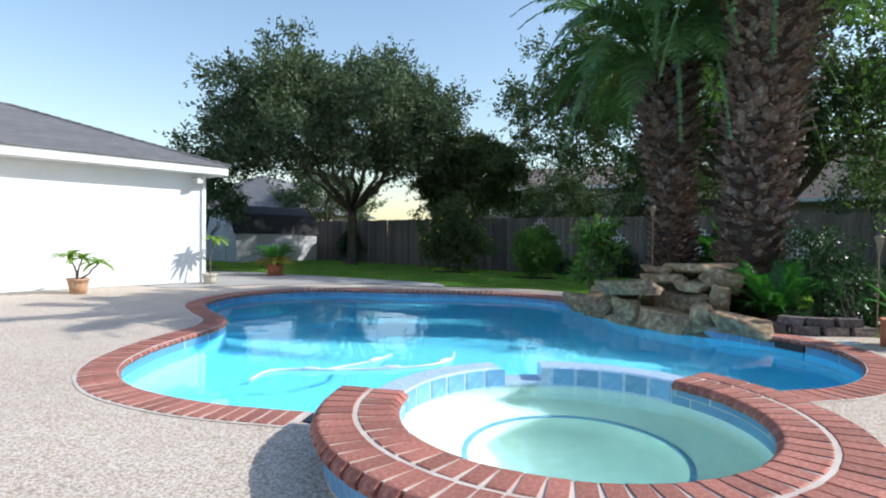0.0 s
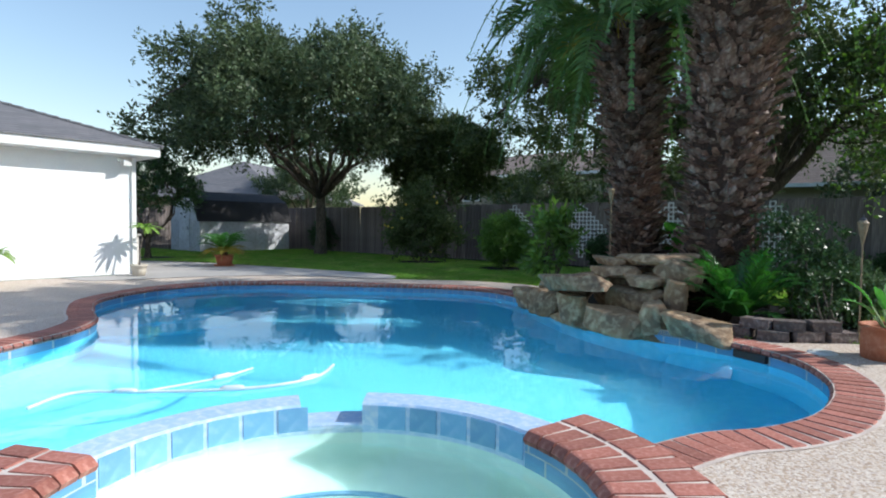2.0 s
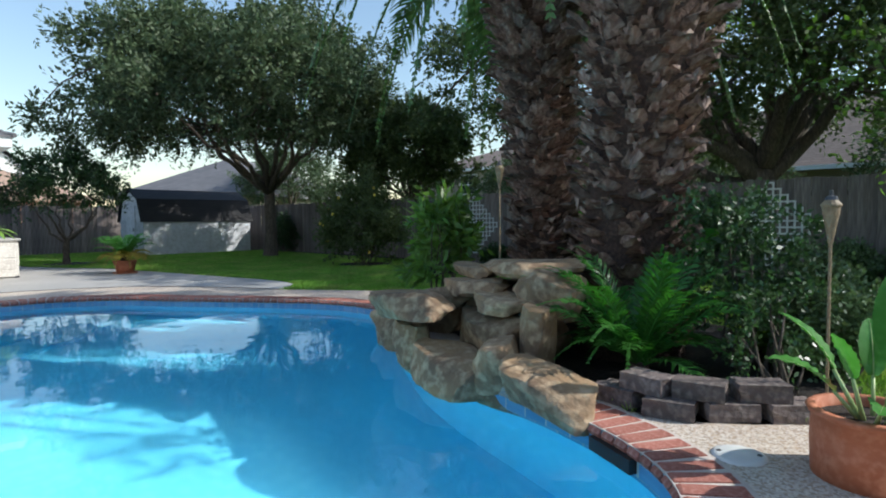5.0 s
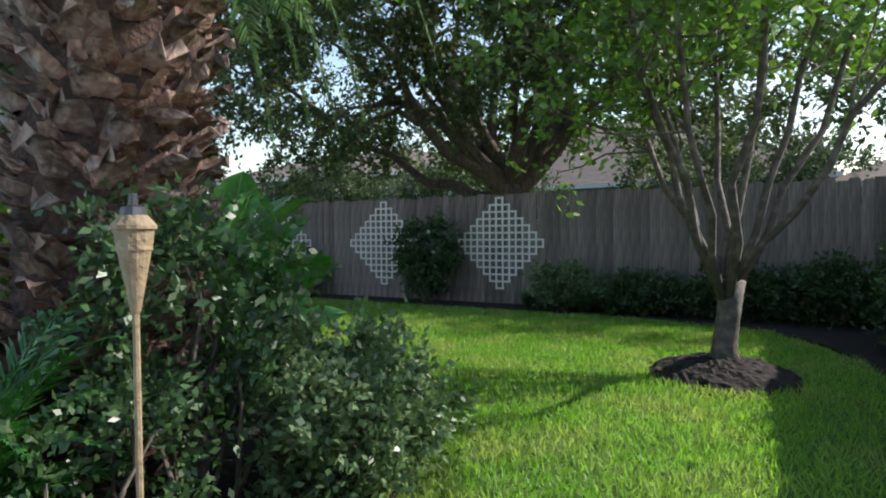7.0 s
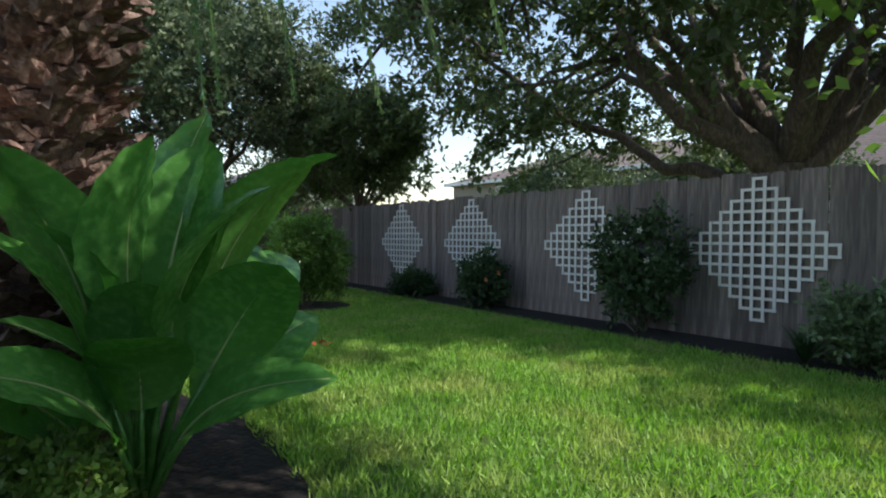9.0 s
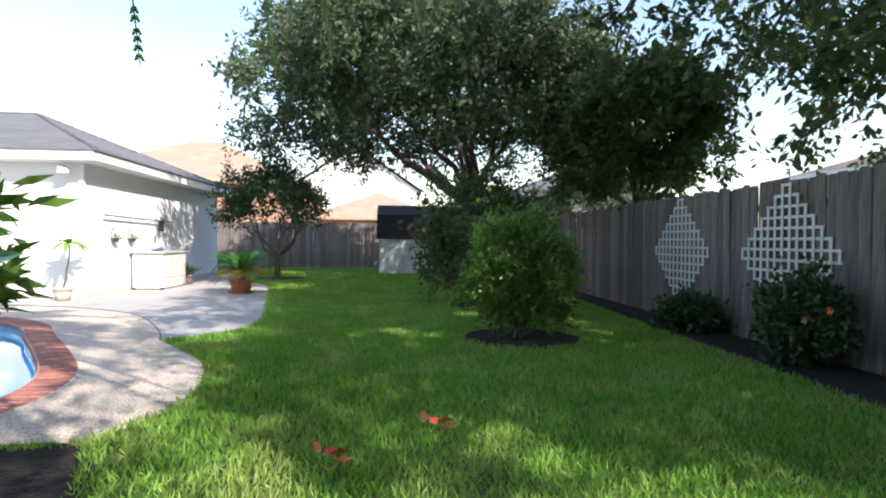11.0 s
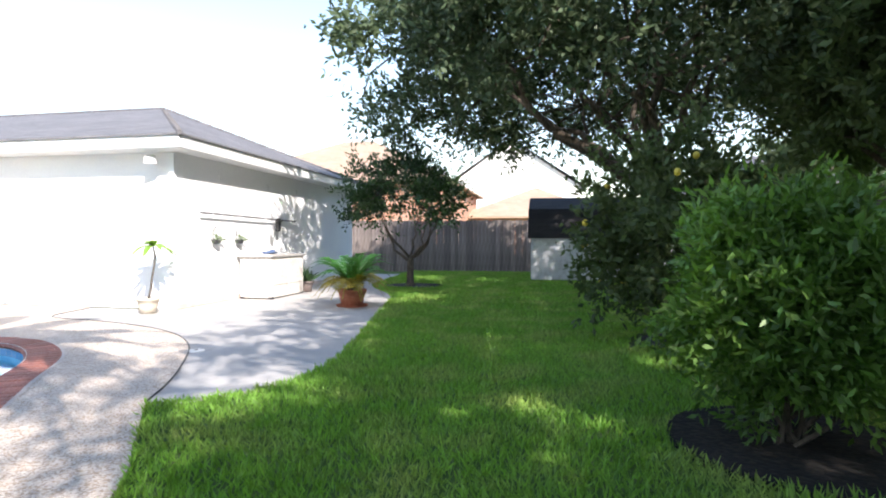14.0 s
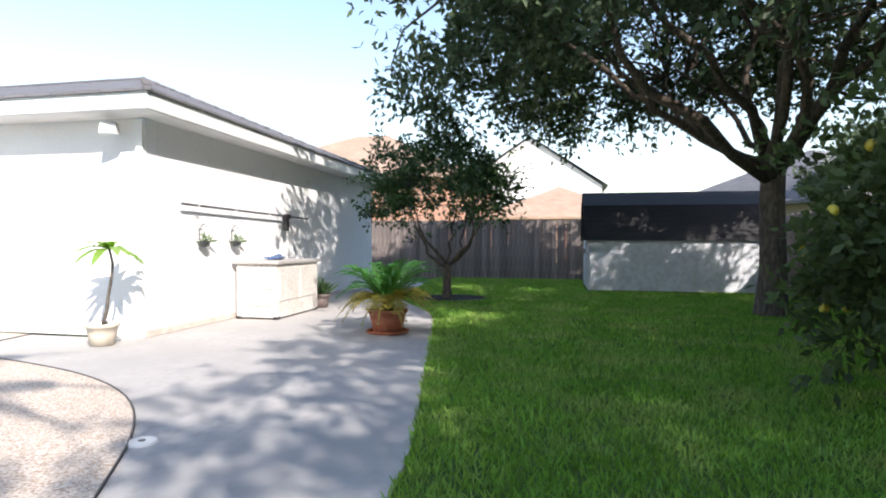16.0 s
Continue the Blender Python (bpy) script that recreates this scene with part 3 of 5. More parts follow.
g.lathe([(SPA_R - 0.001, 0.02), (SPA_R - 0.002, -0.36), (0.62, -0.36), (0.60, -0.38), (0.60, -0.78), (0.0, -0.80)], sides=64)
g.part("spa_basin", M["spa_plaster"], spa, "pale plaster bench and floor", True)
g = Geo()
g.lathe([(0.63, -0.357), (0.60, -0.355), (0.597, -0.385)], sides=64)
g.part("bench_edge", M["tile"], spa, "blue tile line on the bench edge")
g = Geo()
g.lathe([(SPA_R - 0.003, 0.205), (SPA_R - 0.003, 0.018)], sides=70, arc=(T1, T0 + 360))
g.part("inner_tile_band", M["tile_band"], spa)
wv = sheet("spa_water", [[(SPA[0] + 0.998 * math.cos(a), SPA[1] + 0.998 * math.sin(a)) for a in np.linspace(0, 2 * math.pi, 64, endpoint=False)]], 0.12, 0.004, M["spa_water"])
wb = bmesh.new()
wb.from_mesh(wv.data)
bmesh.ops.delete(wb, geom=[f for f in wb.faces if f.normal.z < 0.5], context="FACES")
wb.to_mesh(wv.data)
wb.free()
wv.visible_shadow = False
wv.name = "water_spa"
structure(wv, "clear pale aqua spa water", "water")
# outer tiles of the raised wall
gt = Geo()
gt.box((0, 0, 0), (0.008, 0.146, 0.146))
tile_me = gt.mesh("tile", M["tile"])
nt = 46
for k in range(nt):
    a = T1 + 2 + (T0 + 360 - T1 - 4) * (k + 0.5) / nt
    for z in (0.10,):
        o = new("tile", tile_me)
        o.parent = spa
        o.matrix_local = pose((SPA_OUT - 0.055) * math.cos(radians(a)), (SPA_OUT - 0.055) * math.sin(radians(a)), z, 0, 0, a)
# inner tiles of the dam
nt = 13
for k in range(nt):
    a = T0 + (T1 - T0) * (k + 0.5) / nt
    if 130 < a < 150:
        continue
    o = new("tile", tile_me)
    o.parent = spa
    o.matrix_local = pose((SPA_R - 0.004) * math.cos(radians(a)), (SPA_R - 0.004) * math.sin(radians(a)), 0.155, 0, 0, a)
rim_in, rim_out = brick_mesh("brick", 0.215, 0.083, 0.06), brick_mesh("brick", 0.205, 0.090, 0.075)
for mesh_, r0, num, flip in ((rim_in, SPA_R - 0.012, 43, False), (rim_out, SPA_OUT, 49, True)):
    span = T0 + 360 - T1
    for k in range(num):
        a = T1 + span * (k + 0.5) / num
        o = new("brick", mesh_)
        o.parent = spa
        rz = a + (180 if flip else 0) + random.uniform(-0.6, 0.6)
        o.matrix_local = pose(r0 * math.cos(radians(a)), r0 * math.sin(radians(a)), RIM + random.uniform(-0.002, 0.002), 0, 0, rz)

# bricks of the pool coping
cop = brick_mesh("brick", 0.31, 0.093, 0.06)
count = 0
for k in range(1, len(edge) - 1):
    x, y = edge[k]
    if math.hypot(x - SPA[0], y - SPA[1]) < SPA_OUT + 0.02 or (-3.3 < x < 0.25 and y > 9.05):
        continue
    a = math.degrees(math.atan2(enorm[k][1], enorm[k][0]))
    o = new("brick", cop)
    o.parent = basin
    o.matrix_local = pose(x - enorm[k][0] * 0.012, y - enorm[k][1] * 0.012, 0.010 + random.uniform(-0.002, 0.002), 0, 0, a + random.uniform(-0.8, 0.8))
    count += 1

# ---------------------------------------------------------------- house
HX0, HX1, HY0, HY1, HZ = -19.9, -11.59, -11.0, 7.86, 2.62
house = thing("house", (0, 0, 0), "low white stucco house with grey shingle hip roof", "house")
g = Geo()
g.box((HX1 - 0.1, (HY0 + HY1) / 2, HZ / 2 + 0.05), (0.2, HY1 - HY0, HZ + 0.1))
g.part("wall_front", M["stucco"], house)
g = Geo()
g.box(((HX0 + HX1) / 2 - 0.1, HY1 - 0.1, HZ / 2 + 0.05), (HX1 - HX0 - 0.21, 0.2, HZ + 0.1))
g.part("wall_side", M["stucco"], house)
g = Geo()
g.box((HX0 + 0.1, (HY0 + HY1) / 2 - 0.1, HZ / 2), (0.2, HY1 - HY0 - 0.21, HZ))
g.part("wall_back", M["stucco"], house)
g = Geo()
g.box(((HX0 + HX1) / 2, HY0 + 0.1, HZ / 2), (HX1 - HX0 - 0.41, 0.2, HZ))
g.part("wall_end", M["stucco"], house)
OV = 0.42
ex0, ex1, ey0, ey1 = HX0 - OV, HX1 + OV, HY0 - OV, HY1 + 0.36
g = Geo()
for x0, x1, y0, y1 in ((HX1 + 0.0, ex1, ey0, ey1), (ex0, HX0, ey0, ey1), (HX0, HX1, HY1, ey1), (HX0, HX1, ey0, HY0)):
    g.box(((x0 + x1) / 2, (y0 + y1) / 2, HZ + 0.015), (abs(x1 - x0) - 0.002, abs(y1 - y0) - 0.002, 0.02))
g.part("soffit", M["white"], house)
FZ = 2.74
g = Geo()
g.box((ex1, (ey0 + ey1) / 2, FZ), (0.03, ey1 - ey0 + 0.03, 0.21))
g.box((ex0, (ey0 + ey1) / 2, FZ), (0.03, ey1 - ey0 + 0.03, 0.21))
g.box(((ex0 + ex1) / 2, ey1, FZ), (ex1 - ex0 - 0.03, 0.03, 0.21))
g.box(((ex0 + ex1) / 2, ey0, FZ), (ex1 - ex0 - 0.03, 0.03, 0.21))
g.part("fascia", M["white"], house, "white painted fascia board")
RX, RZ0, RZ1 = -15.4, 2.85, 4.33
ry1, ry0 = 4.7, ey0 + 3.9
q = 0.05
g = Geo()
g.add([(ex1 + q, ey0 - q, RZ0), (ex1 + q, ey1 + q, RZ0), (ex0 - q, ey1 + q, RZ0), (ex0 - q, ey0 - q, RZ0), (RX, ry1, RZ1), (RX, ry0, RZ1),
       (ex1 + q, ey0 - q, RZ0 - 0.03), (ex1 + q, ey1 + q, RZ0 - 0.03), (ex0 - q, ey1 + q, RZ0 - 0.03), (ex0 - q, ey0 - q, RZ0 - 0.03)],
      [(0, 1, 4, 5), (1, 2, 4), (2, 3, 5, 4), (3, 0, 5), (6, 7, 1, 0), (7, 8, 2, 1), (8, 9, 3, 2), (9, 6, 0, 3), (9, 8, 7, 6)])
g.part("roof", M["shingle"], house, "grey asphalt shingle hip roof")
g = Geo()
for a in ((ex1 + q, ey1 + q, RZ0), (ex0 - q, ey1 + q, RZ0)):
    p = np.linspace(np.array(a), np.array((RX, ry1, RZ1)), 22)
    for u, v in zip(p, p[1:]):
        g.tube([u + (0, 0, 0.012), v + (0, 0, 0.0)], [0.05, 0.04], 6)
g.tube([(RX, ry1, RZ1), (RX, ry0, RZ1)], 0.045, 6)
g.part("ridge_cap", M["shingle"], house)
g = Geo()
g.box((HX1 + 0.03, HY1 - 0.05, 1.3), (0.05, 0.09, 2.6))
g.part("corner_trim", M["white"], house, "white corner board")
g = Geo()
g.box((HX1 + 0.16, HY1 - 0.35, 2.52), (0.1, 0.1, 0.08))
g.box((HX1 + 0.25, HY1 - 0.28, 2.46), (0.10, 0.20, 0.12), 20, 0.85)
tagged(g.part("flood_light", M["plastic_white"], smooth=False), "white flood light fixed under the house eave", "outdoor light")
g = Geo()
g.box(((HX0 + HX1) / 2, HY1 + 0.004, 0.04), (HX1 - HX0, 0.02, 0.08))
structure(g.part("baseboard", M["grout"]), "dark foundation line along the house wall", "foundation")


# ---------------------------------------------------------------- fences
def board_mesh(h, seed):
    g = Geo()
    w, t, c = 0.0705, 0.009, 0.025
    v = [(-w, 0), (w, 0), (w, h - c), (w - c, h), (-w + c, h), (-w, h - c)]
    g.add([(x, y, z) for y in (-t, t) for x, z in v], [(0, 1, 2, 3, 4, 5), (11, 10, 9, 8, 7, 6)] + [((i + 1) % 6, i, i + 6, (i + 1) % 6 + 6) for i in range(6)])
    return g.mesh("board", M["fence"])


def fence(name, a, b, h, label):
    ob = thing(name, (a[0], a[1], 0), label, "fence")
    a, b = Vector((*a, 0)), Vector((*b, 0))
    ln, rz = (b - a).length, math.degrees(math.atan2(b.y - a.y, b.x - a.x))
    ob.matrix_world = pose(a.x, a.y, 0, 0, 0, rz)
    ms = [board_mesh(h + 0.05 + d, 0) for d in (0, 0.012, -0.012, 0.022)]
    num = int(ln / 0.139)
    for k in range(num):
        o = new("board", random.choice(ms))
        o.parent = ob
        o.matrix_local = pose((k + 0.5) * ln / num, random.uniform(-0.006, 0.006), -0.03, random.uniform(-0.5, 0.5), random.uniform(-0.4, 0.4), random.uniform(-1.5, 1.5))
    for z in (0.35, 0.95, 1.6):
        g = Geo()
        g.box((ln / 2, 0.04, z), (ln, 0.04, 0.09))
        g.part("rail", M["fence"], ob)
    for k in range(int(ln / 2.4) + 1):
        g = Geo()
        g.box((min(k * 2.4 + 0.05, ln - 0.05), 0.11, h / 2), (0.09, 0.09, h))
        g.part("post", M["fence"], ob)
    return ob


FY = 18.28
fence("fence", (-24.0, FY), (5.1, FY), 1.87, "weathered grey cedar board fence behind the lawn")
fence("fence", (5.1, FY), (5.1, -9.0), 1.87, "weathered grey board fence along the side lawn")
fence("fence", (-24.0, -9.0), (-24.0, FY), 1.87, "sunlit weathered board fence beyond the shed")


# ---------------------------------------------------------------- lattice diamonds on the fence
def lattice(x, y, zc, group):
    ob = thing("lattice_panel", (x, y, zc), "white vinyl lattice diamond hung on the wooden fence", "lattice", group)
    num, pitch = 7, 0.121
    for axis in (0, 1):
        for k in range(-num, num):
            p = (k + 0.5) * pitch
            r = (num - abs(k + 0.5)) * pitch + 0.015
            g = Geo()
            if axis:
                g.box((p, -0.006, 0), (0.032, 0.012, 2 * r))
            else:
                g.box((0, 0.006, p), (2 * r, 0.012, 0.032))
            g.part("slat", M["lattice"], ob)
    return ob


for i, x in enumerate((-0.86, -3.27, -5.9, -8.28)):
    lattice(x, FY - 0.04, 1.045, "lattice diamonds on the fence")


# ---------------------------------------------------------------- shed
shed = thing("shed", (-19.8, 13.35, 0), "white garden shed with dark gambrel shingle roof", "shed")
SL, SW = 4.1, 2.5
g = Geo()
g.box((-0.03, SL / 2, 0.66), (0.06, SL, 1.26))
g.part("wall_long", M["shed_white"], shed)
g = Geo()
g.box((-SW + 0.03, SL / 2, 0.66), (0.06, SL, 1.26))
g.part("wall_far", M["shed_white"], shed)
for y in (0.03, SL - 0.03):
    g = Geo()
    prof = [(-0.06, 0.03), (-SW + 0.06, 0.03), (-SW + 0.06, 1.3), (-SW + 0.36, 2.05), (-SW / 2, 2.4), (-0.36, 2.05), (-0.06, 1.3)]
    g.add([(x, y + s * 0.03, z) for s in (-1, 1) for x, z in prof], [(6, 5, 4, 3, 2, 1, 0), (7, 8, 9, 10, 11, 12, 13)] + [(i, (i + 1) % 7, (i + 1) % 7 + 7, i + 7) for i in range(7)])
    g.part("gable_wall", M["shed_white"], shed)
for k in range(14):
    g = Geo()
    g.box((-0.16 - k * 0.165, -0.012, 0.68), (0.012, 0.016, 1.2))
    g.part("batten", M["shed_white"], shed)
g = Geo()
prof = [(0.07, 1.22), (-0.33, 2.08), (-SW / 2, 2.47), (-SW + 0.33, 2.08), (-SW - 0.07, 1.22), (-SW - 0.03, 1.22), (-SW + 0.36, 2.04), (-SW / 2, 2.42), (-0.36, 2.04), (0.03, 1.22)]
L0, L1 = -0.1, SL + 0.1
g.add([(x, y, z) for y in (L0, L1) for x, z in prof], [tuple(range(10)), tuple(range(19, 9, -1))] + [((i + 1) % 10, i, i + 10, (i + 1) % 10 + 10) for i in range(10)])
g.part("roof", M["shingle_dark"], shed, "dark gambrel roof")
g = Geo()
g.box((-SW / 2, -0.02, 0.95), (0.95, 0.03, 1.75))
d = g.part("door", M["shed_white"], shed)
g = Geo()
g.box((-SW / 2 + 0.35, -0.05, 0.95), (0.03, 0.03, 0.12))
g.part("handle", M["metal"], d)
g = Geo()
g.box((-SW / 2, SL / 2, 0.0), (SW - 0.1, SL - 0.1, 0.1))
g.part("skid_base", M["black"], shed)


# ---------------------------------------------------------------- neighbouring houses
def neighbour(x, y, rz, w, dp, h, rise, wall, roof, label, gable=False, windows=()):
    ob = thing("neighbour_house", (x, y, 0), label, "house", rz=rz)
    g = Geo()
    g.box((0, 0, h / 2), (w, dp, h))
    if gable:
        g.add([(-w / 2, -dp / 2, h), (-w / 2, dp / 2, h), (-w / 2, 0, h + rise), (w / 2, -dp / 2, h), (w / 2, dp / 2, h), (w / 2, 0, h + rise)], [(0, 1, 2), (5, 4, 3)])
    g.part("wall", wall, ob)
    o = 0.45
    a, b, r = w / 2 + o, dp / 2 + o, 0 if gable else min(w, dp) / 2
    g = Geo()
    ins = 0 if gable else dp / 2
    t = 0.12
    g.add([(-a, -b, h), (a, -b, h), (a, b, h), (-a, b, h), (-a + ins, 0, h + rise + 0.08), (a - ins, 0, h + rise + 0.08),
           (-a, -b, h - t), (a, -b, h - t), (a, b, h - t), (-a, b, h - t)],
          [(0, 1, 5, 4), (2, 3, 4, 5), (6, 7, 1, 0), (8, 9, 3, 2)] + ([] if gable else [(1, 2, 5), (3, 0, 4), (7, 8, 2, 1), (9, 6, 0, 3), (9, 8, 7, 6)]))
    g.part("roof", roof, ob)
    g = Geo()
    g.box((0, -b - 0.01, h - 0.06), (2 * a, 0.03, 0.18))
    g.part("fascia", M["white"], ob)
    for wx, wz, ww, wh in windows:
        g = Geo()
        g.box((wx, -dp / 2 - 0.01, wz), (ww, 0.06, wh))
        wo = g.part("window", M["white"], ob)
        g = Geo()
        g.box((wx, -dp / 2 - 0.045, wz), (ww - 0.14, 0.02, wh - 0.14))
        g.part("pane", M["glass"], wo)
        g = Geo()
        g.box((wx, -dp / 2 - 0.06, wz), (0.04, 0.02, wh - 0.14))
        g.box((wx, -dp / 2 - 0.06, wz), (ww - 0.14, 0.018, 0.04))
        g.part("muntin", M["white"], wo)
    return ob


neighbour(-19.0, 40.0, 4, 17, 11, 4.5, 2.0, M["siding"], M["shingle_brown"], "tan house with brown shingle roof beyond the fence", windows=((-4, 3.5, 1.4, 1.3), (2, 3.5, 1.4, 1.3)))
neighbour(-3.0, 40.0, 0, 17, 11, 3.3, 3.6, M["siding"], M["shingle_brown"], "low tan house with brown roof behind the oak", windows=((-3, 2.4, 1.6, 1.3), (3.5, 2.4, 1.4, 1.3)))
neighbour(13.5, 36.0, -6, 15, 11, 2.7, 2.6, M["siding"], M["shingle_brown"], "tan house with brown shingle roof beyond the fence corner", windows=((-2, 1.9, 1.6, 1.4),))
neighbour(-37.0, 2.0, -90, 13, 12, 4.2, 3.0, M["house_brick"], M["shingle_tan"], "orange brick house with tan shingle roof", windows=((2.0, 3.0, 1.2, 1.3),))
neighbour(-45.0, 12.5, -90, 9, 10, 2.7, 2.2, M["house_brick"], M["shingle_tan"], "low orange brick house with pale tan roof")
neighbour(-60.0, 10.0, 0, 10, 12, 6.0, 4.2, M["stucco"], M["shingle"], "tall white gabled house in the distance", gable=True)
neighbour(-36.0, 26.0, -60, 14, 10, 2.8, 2.6, M["siding"], M["shingle"], "grey roofed house beyond the shed")


# ---------------------------------------------------------------- large trees
tree("elm_tree", (-15.57, 16.0, 0), 2.5, 0.20, (-15.35, 15.0, 5.2), (4.75, 4.75, 2.5), 680, 10, 15, 0.85, (0.15, 0.072), M["leaf_elm"], M["bark"],
     "large rounded elm with fine dark green leaves on the lawn", 11, limbs=12, flat_bottom=-0.6, droop=0.25, branches=140)
tree("oak_tree", (-1.8, 21.1, 0), 2.3, 0.36, (-2.5, 20.8, 5.9), (7.5, 4.6, 3.45), 640, 10, 15, 0.85, (0.15, 0.078), M["leaf_oak"], M["bark"],
     "spreading live oak with heavy dark limbs behind the fence", 12, limbs=18, flat_bottom=-0.85, droop=0.3, branches=180, lump=0.38)
tree("far_tree", (9.0, 23.5, 0), 2.0, 0.22, (9.0, 23.5, 4.2), (4.2, 3.0, 2.2), 250, 9, 14, 0.8, (0.15, 0.075), M["leaf_oak"], M["bark"],
     "broad leafy tree beyond the fence corner", 15, limbs=9, branches=60)
tree("far_tree", (-27.5, 24.0, 0), 2.0, 0.2, (-27.5, 24.0, 3.6), (3.6, 2.6, 1.6), 160, 9, 12, 0.8, (0.16, 0.08), M["leaf_elm"], M["bark"],
     "low leafy tree beyond the shed and fence", 16, limbs=7, branches=40)
for i, (x, y, z, rx, rz) in enumerate(((-7.5, 31.0, 2.9, 3.4, 1.3), (2.5, 31.5, 3.2, 3.8, 1.6), (-14.5, 30.0, 3.0, 3.0, 1.2), (15.0, 29.0, 4.0, 4.0, 2.4))):
    tree("distant_tree", (x, y, 0), 1.6, 0.15, (x, y, z), (rx, 2.2, rz), 130, 9, 12, 0.8, (0.17, 0.09), M["leaf_elm"], M["bark"],
         "pale green tree in the next garden beyond the fence", 170 + i, limbs=6, branches=30, group="trees beyond the fence")
tree("dense_tree", (-11.8, 19.1, 0), 1.9, 0.14, (-11.8, 18.9, 3.6), (2.2, 1.6, 1.6), 300, 8, 14, 0.5, (0.16, 0.065), M["leaf_oak"], M["bark"],
     "dense glossy-leaved tree leaning over the fence", 13, limbs=8, branches=50)
tree("small_tree", (-17.3, 10.4, 0), 0.75, 0.09, (-17.2, 10.3, 2.15), (1.55, 1.5, 0.95), 110, 8, 12, 0.5, (0.11, 0.055), M["leaf_dark"], M["bark"],
     "small round-headed tree with forked trunk by the wall", 14, limbs=6, branches=40, flat_bottom=-0.6)
rng = np.random.default_rng(21)


def many_stemmed(base, seed):
    """A tree with smooth stems that fan out from a short trunk, and a light, open crown."""
    rng = np.random.default_rng(seed)
    np.random.seed(seed)
    ob = thing("crepe_myrtle", base, "multi-stemmed crepe myrtle with smooth grey bark in mulch", "tree")
    g = Geo()
    g.tube([(0, 0, 0), (0, 0, 0.12), (0.03, 0.02, 0.4), (0.05, 0.0, 0.72)], [0.14, 0.105, 0.095, 0.105], 12, 0.2)
    g.part("trunk", M["bark_pale"], ob, smooth=True)
    ends = []
    for k in range(11):
        a = 2 * math.pi * k / 11 + rng.uniform(-0.2, 0.2)
        sp = rng.uniform(0.7, 2.1)
        h = rng.uniform(3.4, 5.2)
        t = np.linspace(0, 1, 10)[:, None]
        tip = np.array([math.cos(a) * sp, math.sin(a) * sp, h])
        st = np.array([math.cos(a) * 0.05, math.sin(a) * 0.05, 0.62])
        pts = st + (tip - st) * t + np.array([math.cos(a), math.sin(a), 0]) * 0.22 * np.sin(t * math.pi) + rng.normal(size=(10, 3)) * 0.03
        g = Geo()
        g.tube(pts, np.linspace(0.036, 0.010, 10), 8, 0.1)
        g.part("stem", M["bark_pale"], ob, smooth=True)
        for j in (4, 5, 6, 7, 8):
            for _ in range(2):
                e = pts[j] + rng.normal(size=3) * (0.55, 0.55, 0.3) + np.array([math.cos(a) * 0.25, math.sin(a) * 0.25, 0.5])
                ends.append((pts[j], e))
        ends.append((pts[-2], pts[-1]))
    gb = Geo()
    pos, d = [], []
    for s, e in ends:
        br = bend(s, e, rng, 0.1, 5)
        gb.tube(br, np.linspace(0.012, 0.004, 5), 5)
        for _ in range(7):
            o = br[rng.integers(2, 5)]
            u = rng.normal(size=3) + (0, 0, 0.3)
            u /= np.linalg.norm(u)
            m = rng.integers(10, 20)
            s_ = rng.uniform(0.05, 0.55, m)[:, None]
            pos.append(o + u * s_ + rng.normal(size=(m, 3)) * 0.05)
            d.append(u + rng.normal(size=(m, 3)) * 0.7)
    gb.part("branchwork", M["bark_pale"], ob)["kind"] = "stuff"
    leaves("foliage", np.concatenate(pos), np.concatenate(d), 0.10, 0.052, M["leaf_bright"], ob, kind="stuff")
    return ob


many_stemmed((2.78, 14.47, 0.08), 31)


# ---------------------------------------------------------------- palms
def boot_mesh(seed, w, h):
    """The stub of a cut frond: a thick, curved, upward scale with a ragged tip. x points out of the trunk."""
    rng = np.random.default_rng(seed)
    g = Geo()
    rows = []
    lean = rng.uniform(-0.25, 0.25) * w
    for t, ww, out, zz in ((0.0, 1.0, -0.03, 0.0), (0.4, 0.95, 0.05, 0.42), (0.75, 0.8, 0.10, 0.72), (1.0, 0.55, 0.15, 0.80)):
        for s in (-1, -0.35, 0.35, 1):
            rag = 0.028 if t == 1 else 0.008
            rows.append((out * h / 0.13 + (0.028 if abs(s) < 0.5 else -0.022) * (1.3 - t) + rng.normal() * rag * 0.6, s * w / 2 * ww + lean * t * t + rng.normal() * 0.006, zz * h + rng.normal() * rag))
    for t, ww, out in ((0.0, 1.0, -0.07), (0.62, 0.45, 0.09)):
        for s in (-1, 1):
            rows.append((out, s * w / 2 * ww + lean * t, t * h))
    f = [(r * 4 + c, r * 4 + c + 1, r * 4 + c + 5, r * 4 + c + 4) for r in range(3) for c in range(3)]
    f += [(12, 13, 14, 15, 19, 18), (0, 4, 8, 12, 18, 16), (15, 11, 7, 3, 17, 19), (17, 16, 18, 19)]
    g.add(rows, f)
    return g.mesh("boot", M["boot"])


